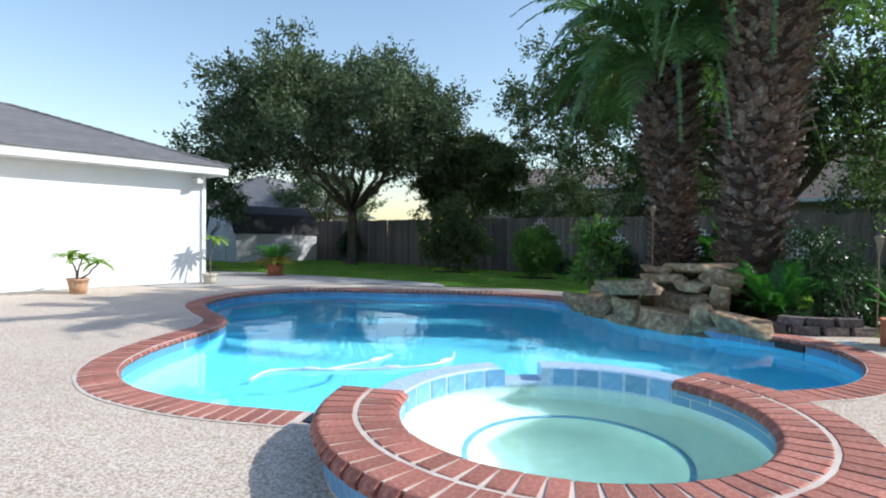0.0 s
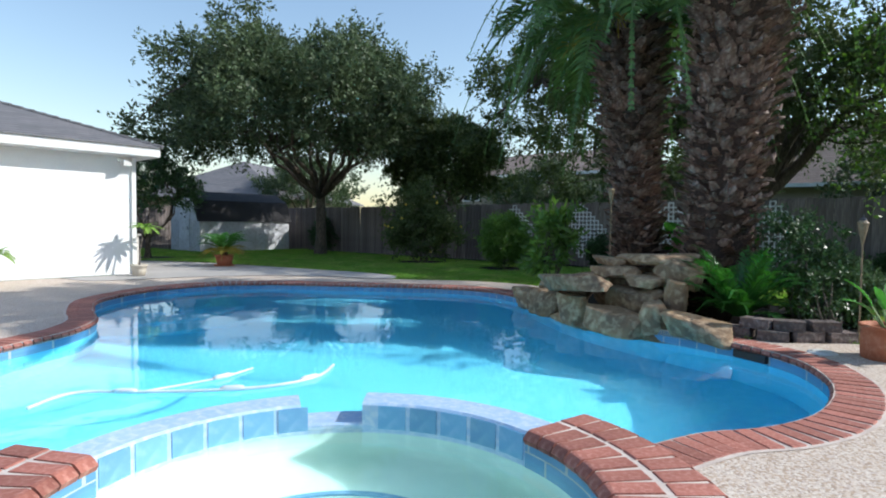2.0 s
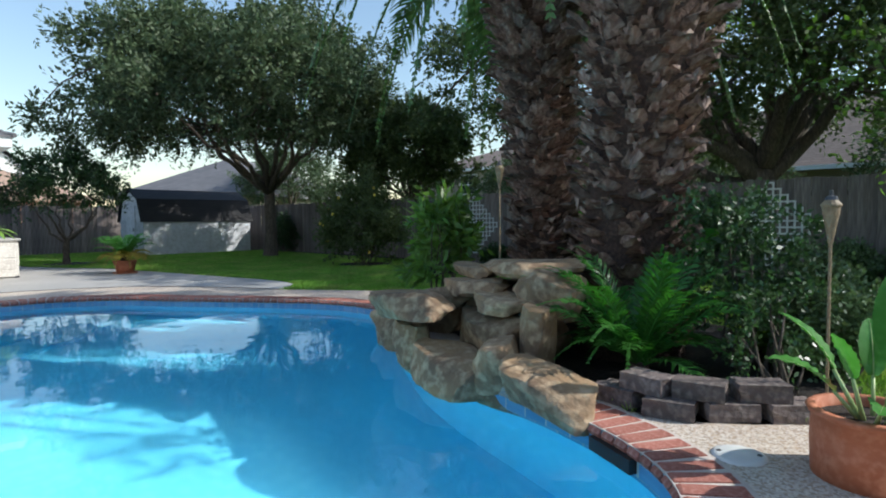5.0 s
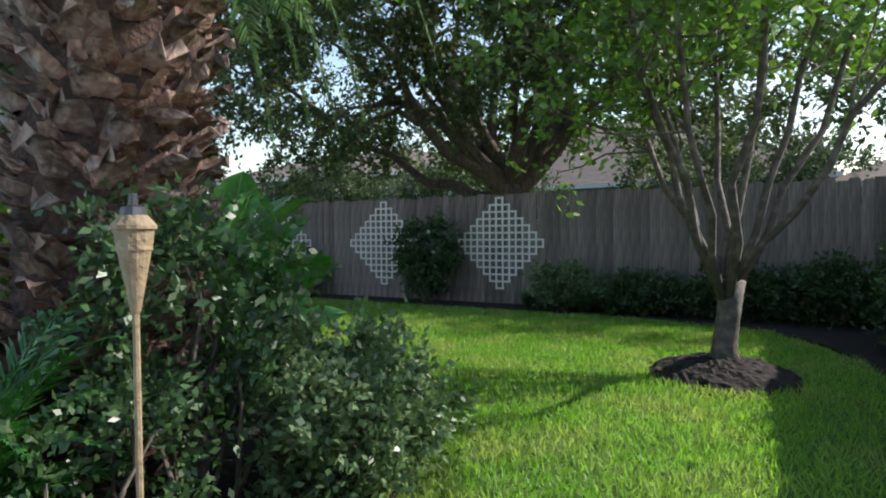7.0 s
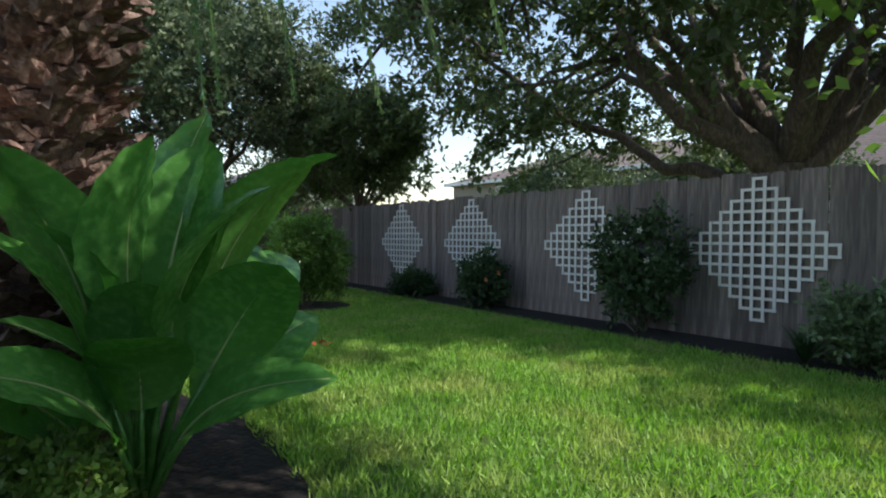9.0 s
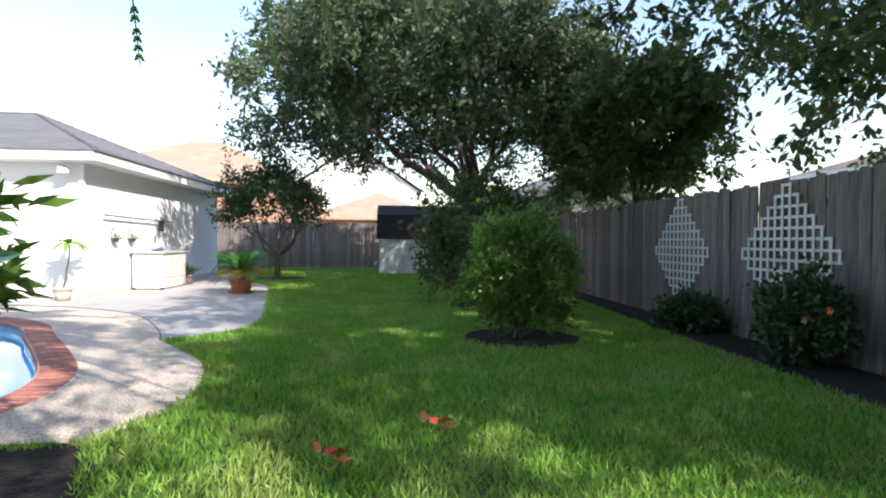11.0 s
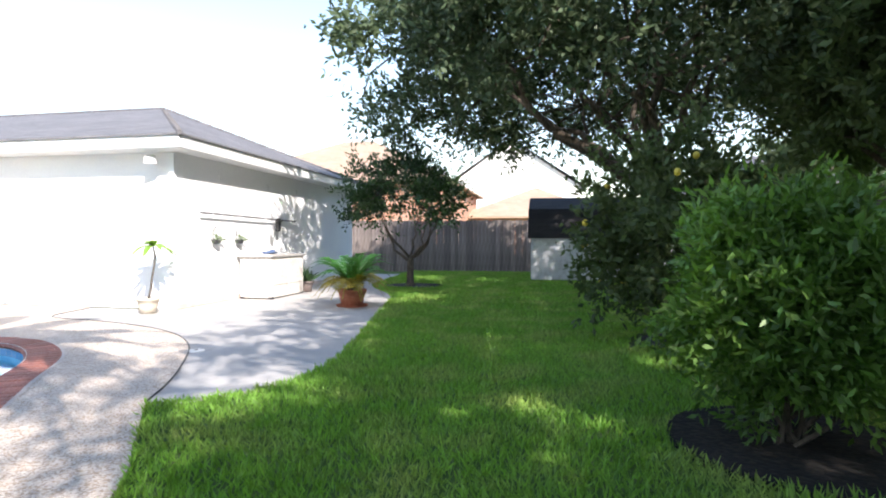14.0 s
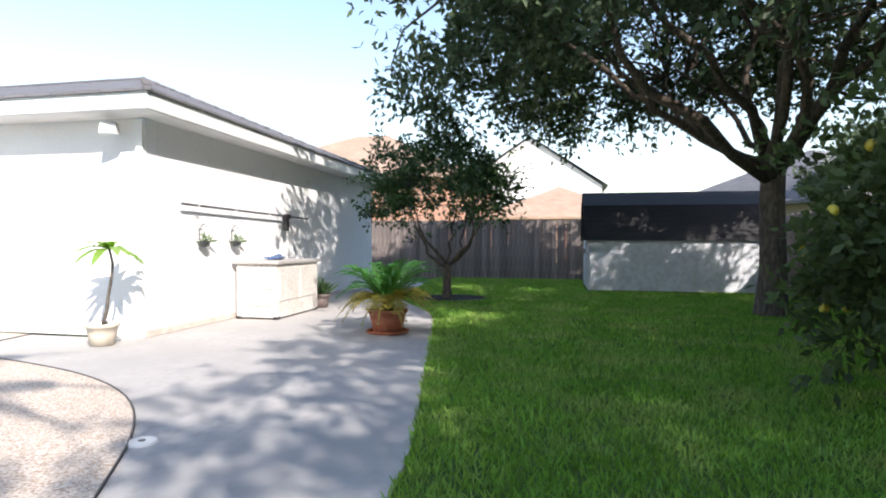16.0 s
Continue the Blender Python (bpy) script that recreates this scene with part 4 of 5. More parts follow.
def frond_mesh(name, length, arch, drop, seed, leaf_mat, leaflet=0.5, pairs=72, vee=35):
    """A feather frond: an arching rib along x with two rows of leaflets."""
    rng = np.random.default_rng(seed)
    g = Geo()
    t = np.linspace(0, 1, 14)
    line = np.stack([length * (t - 0.18 * drop * t ** 2), 0 * t, length * (arch * t - drop * t ** 2.2)], 1)
    g.tube(line, np.linspace(0.03, 0.005, 14) * min(1, length / 2.5), 5)
    for k in range(pairs):
        s = 0.10 + 0.9 * (k + rng.uniform(0, 0.8)) / pairs
        p = np.array([np.interp(s, t, line[:, i]) for i in range(3)])
        q = np.array([np.interp(min(1, s + 0.03), t, line[:, i]) for i in range(3)])
        tan = (q - p) / (np.linalg.norm(q - p) + 1e-9) if s < 0.99 else np.array([1.0, 0, -0.5])
        ll = leaflet * (math.sin(min(1, s * 1.15 + 0.12) * math.pi) ** 0.5 * 0.9 + 0.1) * rng.uniform(0.85, 1.1)
        for sd in (-1, 1):
            dirv = tan * 0.75 + np.array([0, sd * 0.8, math.tan(radians(vee)) * 0.35]) + rng.normal(size=3) * 0.08
            dirv /= np.linalg.norm(dirv)
            tip = p + dirv * ll - np.array([0, 0, 0.22 * ll])
            mid = p + dirv * ll * 0.5
            wv = tan * 0.024 * (length / 2.5) ** 0.7
            g.add([p - wv * 0.4, p + wv * 0.4, mid + wv, tip, mid - wv], [(0, 1, 2, 4), (4, 2, 3)])
    return g.mesh(name, leaf_mat)


def palm(name, base, height, r0, r1, frond_n, seed, label, tilt=(0, 0)):
    rng = np.random.default_rng(seed)
    ob = thing(name, base, label, "palm tree", "palms behind the rock waterfall")
    g = Geo()
    zs = np.linspace(-0.1, height, 16)
    prof = [r0 * 1.08 if z < 0.2 else r0 * (1 - 0.10 * math.sin(min(1, z / 3.0) * math.pi)) + (r1 - r0) * max(0, (z - 2.4) / (height - 2.4)) for z in zs]
    cx = [tilt[0] * (max(z, 0) / height) ** 1.3 for z in zs]
    cy = [tilt[1] * (max(z, 0) / height) ** 1.3 for z in zs]
    g.tube(np.stack([cx, cy, zs], 1), np.array(prof) * 0.93, 22, 0.06)
    g.part("trunk", M["palm_core"], ob, smooth=True)
    small = [boot_mesh(seed * 10 + k, 0.19, 0.13) for k in range(6)]
    large = [boot_mesh(seed * 10 + 5 + k, 0.20, 0.19) for k in range(3)]
    num = 298
    for k in range(num):
        z = 0.12 + (height - 0.2) * (k / num)
        a = k * 137.508 + rng.uniform(-7, 7)
        r = np.interp(z, zs, prof) * 0.95
        o = new("boot", rng.choice(large if z > 2.7 else small))
        o.parent = ob
        sc = rng.uniform(0.85, 1.3)
        x = np.interp(z, zs, cx) + r * math.cos(radians(a))
        y = np.interp(z, zs, cy) + r * math.sin(radians(a))
        m = pose(x, y, z, rng.uniform(-22, 22), rng.uniform(-14, 20), a) @ Matrix.Diagonal((1.0, sc, rng.uniform(0.8, 1.25), 1))
        o.matrix_local = m
    # smaller scales between them
    gs = Geo()
    for k in range(1500):
        z = rng.uniform(0.05, height - 0.1)
        a = rng.uniform(0, 2 * math.pi)
        r = np.interp(z, zs, prof) * 0.94
        c = np.array([np.interp(z, zs, cx) + r * math.cos(a), np.interp(z, zs, cy) + r * math.sin(a), z])
        out, sd, up = np.array([math.cos(a), math.sin(a), 0]), np.array([-math.sin(a), math.cos(a), 0]), np.array([0, 0, 1.0])
        w, h, o2 = rng.uniform(0.03, 0.08), rng.uniform(0.02, 0.11), rng.uniform(0.03, 0.13)
        tip = c + up * h + out * o2 + sd * rng.normal() * 0.02
        gs.add([c - sd * w - out * 0.03, c + sd * w - out * 0.03, tip + sd * w * 0.5, tip - sd * w * 0.5, c + out * 0.035 + up * h * 0.4], [(0, 1, 4), (1, 2, 4), (2, 3, 4), (3, 0, 4)])
    gs.part("fibre", M["boot"], ob)["kind"] = "stuff"
    kinds = [frond_mesh("frond", 3.2, 0.85, 1.1, seed + 50, M["frond"]), frond_mesh("frond", 3.3, 0.62, 1.2, seed + 51, M["frond"]),
             frond_mesh("frond", 3.1, 1.0, 0.8, seed + 52, M["frond"]), frond_mesh("frond", 2.5, 0.35, 1.25, seed + 53, M["frond"])]
    for k in range(frond_n):
        a = k * 137.508 + rng.uniform(-12, 12)
        lev = k / frond_n
        o = new("frond", kinds[3] if lev < 0.2 else kinds[1] if lev < 0.45 else kinds[0] if lev < 0.75 else kinds[2])
        o.parent = ob
        o.matrix_local = pose(tilt[0] + 0.3 * math.cos(radians(a)), tilt[1] + 0.3 * math.sin(radians(a)), height - 0.1 + 0.25 * lev, 0, -25 * max(0, lev - 0.6), a)
    for k in range(7):
        gc = Geo()
        a = rng.uniform(0, 6.28)
        p0 = np.array([tilt[0] + r1 * 0.9 * math.cos(a), tilt[1] + r1 * 0.9 * math.sin(a), height])
        end = p0 + np.array([math.cos(a) * 0.5, math.sin(a) * 0.5, -0.15])
        gc.tube(bend(p0, end, rng, 0.15, 5), np.linspace(0.03, 0.01, 5), 5)
        for _ in range(26):
            e = end + rng.normal(size=3) * 0.12
            gc.tube([end, (end + e) / 2 + (0, 0, 0.03), e], [0.008, 0.006, 0.012], 4)
        gc.part("fruit_stalk", M["cycad_yellow"], ob, "orange-yellow fruit stalk")
    return ob


palm("date_palm", (-0.1, 10.85, 0), 5.7, 0.50, 0.62, 40, 41, "massive date palm trunk clad in rough brown boots", (0.3, 0.2))
palm("date_palm", (-1.5, 11.7, 0), 4.5, 0.40, 0.52, 44, 42, "slimmer date palm with rust-brown boots and drooping fronds", (-0.35, 0.2))


def cycad(name, base, length, num, mat, label, pot=None, seed=0, arch=0.9, drop=0.75, group=""):
    rng = np.random.default_rng(seed)
    ob = thing(name, base, label, "sago palm", group)
    g = Geo()
    g.lathe([(0.0, 0.16), (0.07, 0.14), (0.10, 0.06), (0.09, -0.05)], sides=12)
    g.part("stem", M["palm_core"], ob)
    kinds = [frond_mesh("frond", length * s, arch * ar, drop, seed + i, m_, length * 0.2, 34, 30) for i, (s, ar, m_) in enumerate(((1, 1, mat), (0.9, 1.4, mat), (0.85, 0.55, M["cycad_yellow"] if pot else mat)))]
    for k in range(num):
        o = new("frond", kinds[2] if k < num * (0.5 if pot else 0.3) else kinds[0] if k < num * 0.7 else kinds[1])
        o.parent = ob
        o.matrix_local = pose(0, 0, 0.1, rng.uniform(-12, 12), -rng.uniform(0, 22), k * 137.508 + rng.uniform(-10, 10))
    return ob


cycad("sago_palm", (0.42, 9.95, 0.0), 0.98, 34, M["cycad"], "green sago palm in the mulched bed beside the rocks", seed=61, arch=1.05, drop=0.7)

# ---------------------------------------------------------------- rock waterfall
def rock_mesh(seed, size):
    bm = bmesh.new()
    bmesh.ops.create_icosphere(bm, subdivisions=4, radius=1.0)
    rr = random.Random(seed)
    off = Vector((seed * 3.7, seed * 1.3, 0))
    cuts = [(Vector((0, 0, 1)), 0.62), (Vector((0, 0, -1)), 0.66)]
    for k in range(8):
        a = 2 * math.pi * (k + rr.uniform(-0.3, 0.3)) / 8
        cuts.append((Vector((math.cos(a), math.sin(a), rr.uniform(-0.45, 0.35))).normalized(), rr.uniform(0.68, 0.9)))
    for k in range(4):
        cuts.append((Vector((rr.gauss(0, 1), rr.gauss(0, 1), rr.choice((-1, 1)) * rr.uniform(0.6, 1.5))).normalized(), rr.uniform(0.66, 0.82)))
    for v in bm.verts:
        p = v.co.normalized() * (1.12 + 0.12 * noise.noise(v.co * 1.3 + off))
        for q, d in cuts:
            over = p.dot(q) - d
            if over > 0:
                p -= q * over * 0.94
        p *= 1.17 * (1 + 0.035 * noise.noise(p * 3.0 + off) + 0.016 * noise.noise(p * 8.0 + off))
        v.co = Vector((p.x * size[0], p.y * size[1], p.z * size[2] * 1.15 + 0.008 * math.sin(p.z * 15 + 2 * p.x)))
    me = bpy.data.meshes.new("rock")
    bm.to_mesh(me)
    bm.free()
    me.materials.append(M["rock"])
    me.polygons.foreach_set("use_smooth", [True] * len(me.polygons))
    me.set_sharp_from_angle(angle=radians(32))
    return me


falls = thing("rock_waterfall", (0, 0, 0), "stacked tan sandstone rock waterfall at the pool edge", "rock waterfall")
ROCKS = [  # x, y, z, half sizes, turn, tilt
    (0.22, 9.12, 0.08, (0.38, 0.24, 0.14), -22, 5), (-0.32, 9.30, 0.12, (0.17, 0.22, 0.20), 20, -8), (-0.80, 9.32, 0.02, (0.48, 0.27, 0.16), -22, 6),
    (-0.75, 9.75, 0.20, (0.42, 0.22, 0.24), -26, 0), (-1.52, 9.55, 0.05, (0.24, 0.18, 0.26), -30, 4), (-1.45, 9.50, 0.44, (0.60, 0.32, 0.13), -24, -5),
    (-2.15, 10.0, 0.06, (0.32, 0.24, 0.20), -24, 6), (-2.62, 10.3, 0.03, (0.28, 0.22, 0.16), 10, 0), (-0.62, 9.72, 0.50, (0.30, 0.2, 0.08), -18, 4),
    (-0.16, 9.55, 0.30, (0.13, 0.16, 0.28), 10, 10), (-0.22, 9.82, 0.62, (0.27, 0.22, 0.17), -14, 14), (-1.05, 9.92, 0.58, (0.36, 0.24, 0.09), -20, -3),
    (-0.62, 10.1, 0.76, (0.55, 0.30, 0.085), -16, -3), (-1.6, 10.1, 0.42, (0.40, 0.26, 0.12), -30, -9), (-0.95, 10.3, 0.30, (0.75, 0.32, 0.36), -20, 0),
    (-2.1, 10.5, 0.16, (0.4, 0.3, 0.2), 0, 0), (-0.5, 9.5, -0.12, (0.6, 0.25, 0.12), -25, 0), (-1.55, 9.75, -0.15, (0.6, 0.28, 0.14), -30, 0), (-3.0, 10.75, 0.04, (0.24, 0.2, 0.14), 20, 0),
    (-1.25, 10.15, 0.70, (0.3, 0.2, 0.06), -25, 2)]
for i, (x, y, z, size, rz, ry) in enumerate(ROCKS):
    o = new("rock", rock_mesh(i + 1, size))
    o.parent = falls
    o.matrix_local = pose(x, y, z, random.uniform(-4, 4), ry, rz)

# low wall of split blocks
bw = thing("block_edging", (0, 0, 0), "low curved wall of grey split garden blocks", "garden edging")
blk = []
for s in range(3):
    bm = bmesh.new()
    bmesh.ops.create_cube(bm, size=1.0)
    bmesh.ops.subdivide_edges(bm, edges=bm.edges[:], cuts=2, use_grid_fill=True)
    for v in bm.verts:
        v.co = Vector((v.co.x * 0.285, v.co.y * 0.18, v.co.z * 0.105)) * (1 + 0.12 * noise.noise(v.co * 2 + Vector((s * 5, 0, 0))))
    me = bpy.data.meshes.new("block")
    bm.to_mesh(me)
    bm.free()
    me.materials.append(M["block"])
    blk.append(me)
line = smooth_loop([(0.55, 9.45), (0.8, 9.38), (1.05, 9.5), (1.42, 9.8)], 0.29, False)
ln = normals(line, False)
for row in (0, 1):
    for k in range(len(line) - row):
        p = (line[k] + line[min(k + 1, len(line) - 1)]) / 2 if row else line[k]
        o = new("block", blk[(k + row) % 3])
        o.parent = bw
        o.matrix_local = pose(p[0] + random.uniform(-0.01, 0.01), p[1] + (0.03 if row else 0), 0.055 + row * 0.107, 0, 0, math.degrees(math.atan2(ln[k][1], ln[k][0])) + 90 + random.uniform(-5, 5))

# ---------------------------------------------------------------- broad-leaved plants
def broad_leaf(length, width, curl, seed, cup=0.25):
    """A paddle-shaped leaf along x that rises and bends over, with a raised midrib."""
    g = Geo()
    n, c = 14, 5
    v = []
    for i in range(n):
        t = i / (n - 1)
        w = width / 2 * max(0.02, math.sin(min(1.0, t * 0.97 + 0.03) * math.pi) ** 0.5) * (1.05 - 0.2 * t)
        x = length * (t - 0.12 * curl * t * t)
        z = -length * curl * t ** 2.3
        for j in range(c):
            s = -1 + 2 * j / (c - 1)
            v.append((x, s * w, z + cup * abs(s) * w + 0.006 * math.sin(t * 40 + seed) * abs(s)))
    f = [(i * c + j, i * c + j + 1, (i + 1) * c + j + 1, (i + 1) * c + j) for i in range(n - 1) for j in range(c - 1)]
    g.add(v, f)
    r = Geo()
    t = np.linspace(0, 0.97, 12)
    r.tube(np.stack([length * (t - 0.12 * curl * t * t), 0 * t, -length * curl * t ** 2.3 + 0.004], 1), np.linspace(0.011, 0.002, 12) * min(1.0, length), 5)
    return g, r


def broad_plant(name, base, specs, label, category="plant"):
    """specs: turn, rise in degrees, stalk length, leaf length, leaf width, curl."""
    ob = thing(name, base, label, category)
    for i, (a, rise, stalk, ll, lw, curl) in enumerate(specs):
        ca, sa, cr, sr = math.cos(radians(a)), math.sin(radians(a)), math.cos(radians(rise)), math.sin(radians(rise))
        tip = np.array([stalk * cr * ca, stalk * cr * sa, stalk * sr])
        s = Geo()
        s.tube([(0.02 * ca, 0.02 * sa, -0.02), tip * 0.5 + (0, 0, 0.03 * stalk), tip], [0.022 * min(1, ll * 1.3), 0.017 * min(1, ll * 1.3), 0.012 * min(1, ll * 1.3)], 7)
        s.part("stalk", M["banana"], ob, smooth=True)
        lf, rib = broad_leaf(ll, lw * 1.1, curl, i)
        o = lf.part("leaf", M["banana"], ob, smooth=True)
        o.matrix_local = pose(*tip, 0, 0, a) @ pose(0, 0, 0, 0, -min(88, rise * 0.97), 0) @ pose(0, 0, 0, random.uniform(-80, 80))
        rb = rib.part("midrib", M["rib"], o, smooth=True)
    return ob


broad_plant("bird_of_paradise", (-0.55, 12.1, 0), [(t_, r_, a_ * 1.06, b_ * 1.08, c_ * 1.3, d_ + 0.06) for t_, r_, a_, b_, c_, d_ in [
    (60, 84, 0.80, 0.72, 0.34, 0.12), (150, 78, 0.78, 0.75, 0.34, 0.2), (-30, 82, 0.82, 0.66, 0.34, 0.15), (20, 74, 0.75, 0.66, 0.34, 0.3), (95, 72, 0.85, 0.75, 0.32, 0.3),
    (200, 70, 0.7, 0.65, 0.3, 0.3), (-70, 72, 0.7, 0.6, 0.3, 0.3), (45, 62, 0.62, 0.62, 0.30, 0.4), (250, 76, 0.8, 0.7, 0.3, 0.25), (120, 84, 0.98, 0.7, 0.34, 0.12),
    (110, 58, 0.7, 0.7, 0.30, 0.5), (112, 70, 0.95, 0.85, 0.36, 0.4), (140, 56, 0.8, 0.8, 0.36, 0.45), (-10, 70, 0.45, 0.5, 0.28, 0.45), (-50, 72, 0.45, 0.5, 0.28, 0.4), (300, 80, 0.6, 0.6, 0.3, 0.2), (170, 60, 0.5, 0.6, 0.3, 0.4), (-10, 78, 0.5, 0.5, 0.3, 0.2), (-35, 58, 0.4, 0.62, 0.3, 0.5), (25, 52, 0.38, 0.6, 0.28, 0.55), (70, 56, 0.42, 0.6, 0.3, 0.5), (-80, 55, 0.4, 0.6, 0.28, 0.5)]],
    "large glossy green paddle-leaved plant at the bed edge", "large-leaved plant")


# ---------------------------------------------------------------- pots
def pot_parts(ob, r, h, mat, rim=0.03, flare=1.0, soil_drop=0.05):
    g = Geo()
    rb = r * (0.72 if flare > 0.5 else 0.95)
    g.lathe([(0.0, 0.0), (rb, 0.0), (rb + (r - rb) * 0.5, h * 0.5), (r - 0.012, h - rim * 1.6), (r, h - rim * 1.5), (r + 0.012, h - 0.008), (r + 0.004, h), (r - 0.028, h), (r - 0.034, h - soil_drop - 0.02)], sides=36)
    g.part("pot", mat, ob, smooth=True)
    s = Geo()
    s.lathe([(0.0, h - soil_drop + 0.01), (r * 0.5, h - soil_drop + 0.004), (r - 0.03, h - soil_drop)], sides=24)
    s.part("soil", M["soil"], ob)


big = thing("potted_plant", (1.88, 9.2, 0), "terracotta pot with broad upright green leaves on the deck", "potted plant")
pot_parts(big, 0.25, 0.31, M["terracotta"], 0.02, 0.0)
for i, (a, rise, stalk, ll, lw, curl) in enumerate(((40, 86, 0.30, 0.40, 0.20, 0.1), (170, 62, 0.24, 0.34, 0.17, 0.3), (215, 50, 0.18, 0.30, 0.17, 0.4), (-20, 45, 0.2, 0.26, 0.12, 0.4), (100, 70, 0.2, 0.3, 0.12, 0.3), (285, 40, 0.14, 0.26, 0.12, 0.5), (235, 72, 0.22, 0.24, 0.10, 0.2), (330, 65, 0.2, 0.28, 0.1, 0.3))):
    ca, sa, cr, sr = math.cos(radians(a)), math.sin(radians(a)), math.cos(radians(rise)), math.sin(radians(rise))
    b = np.array([0.05 * ca, 0.05 * sa, 0.25])
    tip = b + np.array([stalk * cr * ca, stalk * cr * sa, stalk * sr])
    s = Geo()
    s.tube([b, (b + tip) / 2, tip], [0.012, 0.01, 0.008], 6)
    s.part("stalk", M["rib"], big, smooth=True)
    lf, rib = broad_leaf(ll, lw, curl, i)
    o = lf.part("leaf", M["banana"], big, smooth=True)
    o.matrix_local = pose(*tip, 0, 0, a) @ pose(0, 0, 0, 0, -rise, 0) @ pose(0, 0, 0, random.uniform(-50, 50) if i else 75)
    rib.part("midrib", M["rib"], o, smooth=True)


def plumeria(base, r, h, mat, height, heads, label, seed):
    rng = np.random.default_rng(seed)
    np.random.seed(seed)
    ob = thing("potted_plumeria", base, label, "potted plant", "plumerias by the house wall")
    pot_parts(ob, r, h, mat)
    for dx, dy, z in heads:
        g = Geo()
        g.tube(bend((0, 0, h - 0.06), (dx, dy, z), rng, 0.08, 6), np.linspace(0.02, 0.013, 6), 7)
        g.part("stem", M["bark_pale"], ob, smooth=True)
        for k in range(17):
            a = k * 137.5
            gl, rb = broad_leaf(rng.uniform(0.28, 0.42), 0.105, 0.5, k, 0.2)
            o = gl.part("leaf", M["leaf_pot"], ob, smooth=True)
            o.matrix_local = pose(dx, dy, z, 0, 0, a) @ pose(0, 0, 0, 0, -rng.uniform(0, 50), 0)
    return ob


plumeria((-10.45, 4.75, 0), 0.19, 0.30, M["clay"], 0.8, [(0.02, -0.15, 0.72), (-0.1, 0.1, 0.66), (0.1, 0.32, 0.58)], "potted plumeria with pale green leaves in a clay pot", 71)
plumeria((-11.08, 7.72, 0), 0.17, 0.24, M["cream"], 1.1, [(0.03, 0.12, 1.06)], "single-stemmed plumeria in a cream pot by the corner", 72)
sp = cycad("potted_sago_palm", (-12.65, 10.55, 0.26), 0.95, 44, M["cycad"], "potted sago palm with yellowing lower fronds on the patio", pot=True, seed=81, arch=0.85, drop=0.75)
pot2 = thing("terracotta_pot", (-12.65, 10.55, 0), "round terracotta bowl pot standing on the patio", "plant pot")
pot_parts(pot2, 0.25, 0.30, M["terracotta"])
g = Geo()
g.lathe([(0, 0.0), (0.26, 0.0), (0.28, 0.03), (0.25, 0.03)], sides=24)
g.part("saucer", M["terracotta"], pot2)
p3 = thing("potted_succulent", (-15.1, 8.55, 0), "small leafy plant in a grey pot beside the cart", "potted plant")
pot_parts(p3, 0.17, 0.24, M["block"])
np.random.seed(5)
leaves("foliage", np.random.normal(size=(60, 3)) * (0.05, 0.05, 0.02) + (0, 0, 0.22), np.random.normal(size=(60, 3)) * (0.7, 0.7, 0.2) + (0, 0, 1.0), 0.32, 0.05, M["leaf_dark"], p3, kind="stuff")

# ---------------------------------------------------------------- things by the house wall
cart = thing("outdoor_cabinet", (-14.1, 8.28, 0), "whitewashed outdoor cabinet with thin grey stone top", "outdoor cabinet")
g = Geo()
g.box((0, 0, 0.42), (1.4, 0.68, 0.80))
g.part("body", M["cart_stone"], cart, bevel=0.01)
for dx, dw in ((-0.34, 0.62), (0.34, 0.62)):
    g = Geo()
    g.box((dx, 0.345, 0.52), (dw, 0.016, 0.5))
    g.part("panel", M["cart_stone"], cart, bevel=0.006)
for dz in (0.3, 0.56):
    g = Geo()
    g.box((0.705, 0.0, dz), (0.016, 0.56, 0.22))
    g.part("panel", M["cart_stone"], cart, bevel=0.006)
g = Geo()
g.box((0, 0, 0.845), (1.5, 0.76, 0.05))
g.part("top", M["concrete"], cart, "thin grey stone top", bevel=0.01)
for x in (-0.66, 0.66):
    for y in (-0.3, 0.3):
        g = Geo()
        g.box((x, y, 0.02), (0.08, 0.08, 0.04))
        g.part("foot", M["metal"], cart)
g = Geo()
g.tube([(-14.3, 8.2, 0.885), (-14.05, 8.3, 0.905), (-13.8, 8.25, 0.885)], [0.04, 0.06, 0.03], 10)
g.box((-14.0, 8.25, 0.905), (0.34, 0.24, 0.03), 12)
tagged(g.part("tool_tray", M["blue"], bevel=0.01), "dark blue tray with tools on the cabinet", "tray")

rod = thing("telescopic_pole", (-13.75, HY1 + 0.09, 1.62), "long dark pole hung on brackets on the wall", "pole")
g = Geo()
g.tube([(1.62, 0, 0.02), (-2.1, 0, -0.02)], 0.016, 8)
g.part("shaft", M["metal"], rod)
for x in (1.3, 0.4, -0.6, -2.05):
    g = Geo()
    g.tube([(x, -0.09, -0.05), (x, 0.02, -0.03), (x, 0.03, 0.03)], 0.009, 6)
    g.part("bracket", M["plastic_white"], rod)
g = Geo()
g.box((-1.15, 0.03, -0.14), (0.10, 0.10, 0.26))
g.box((-1.15, 0.06, -0.02), (0.16, 0.08, 0.08))
g.part("pole_head", M["black"], rod, "black brush head", bevel=0.02)
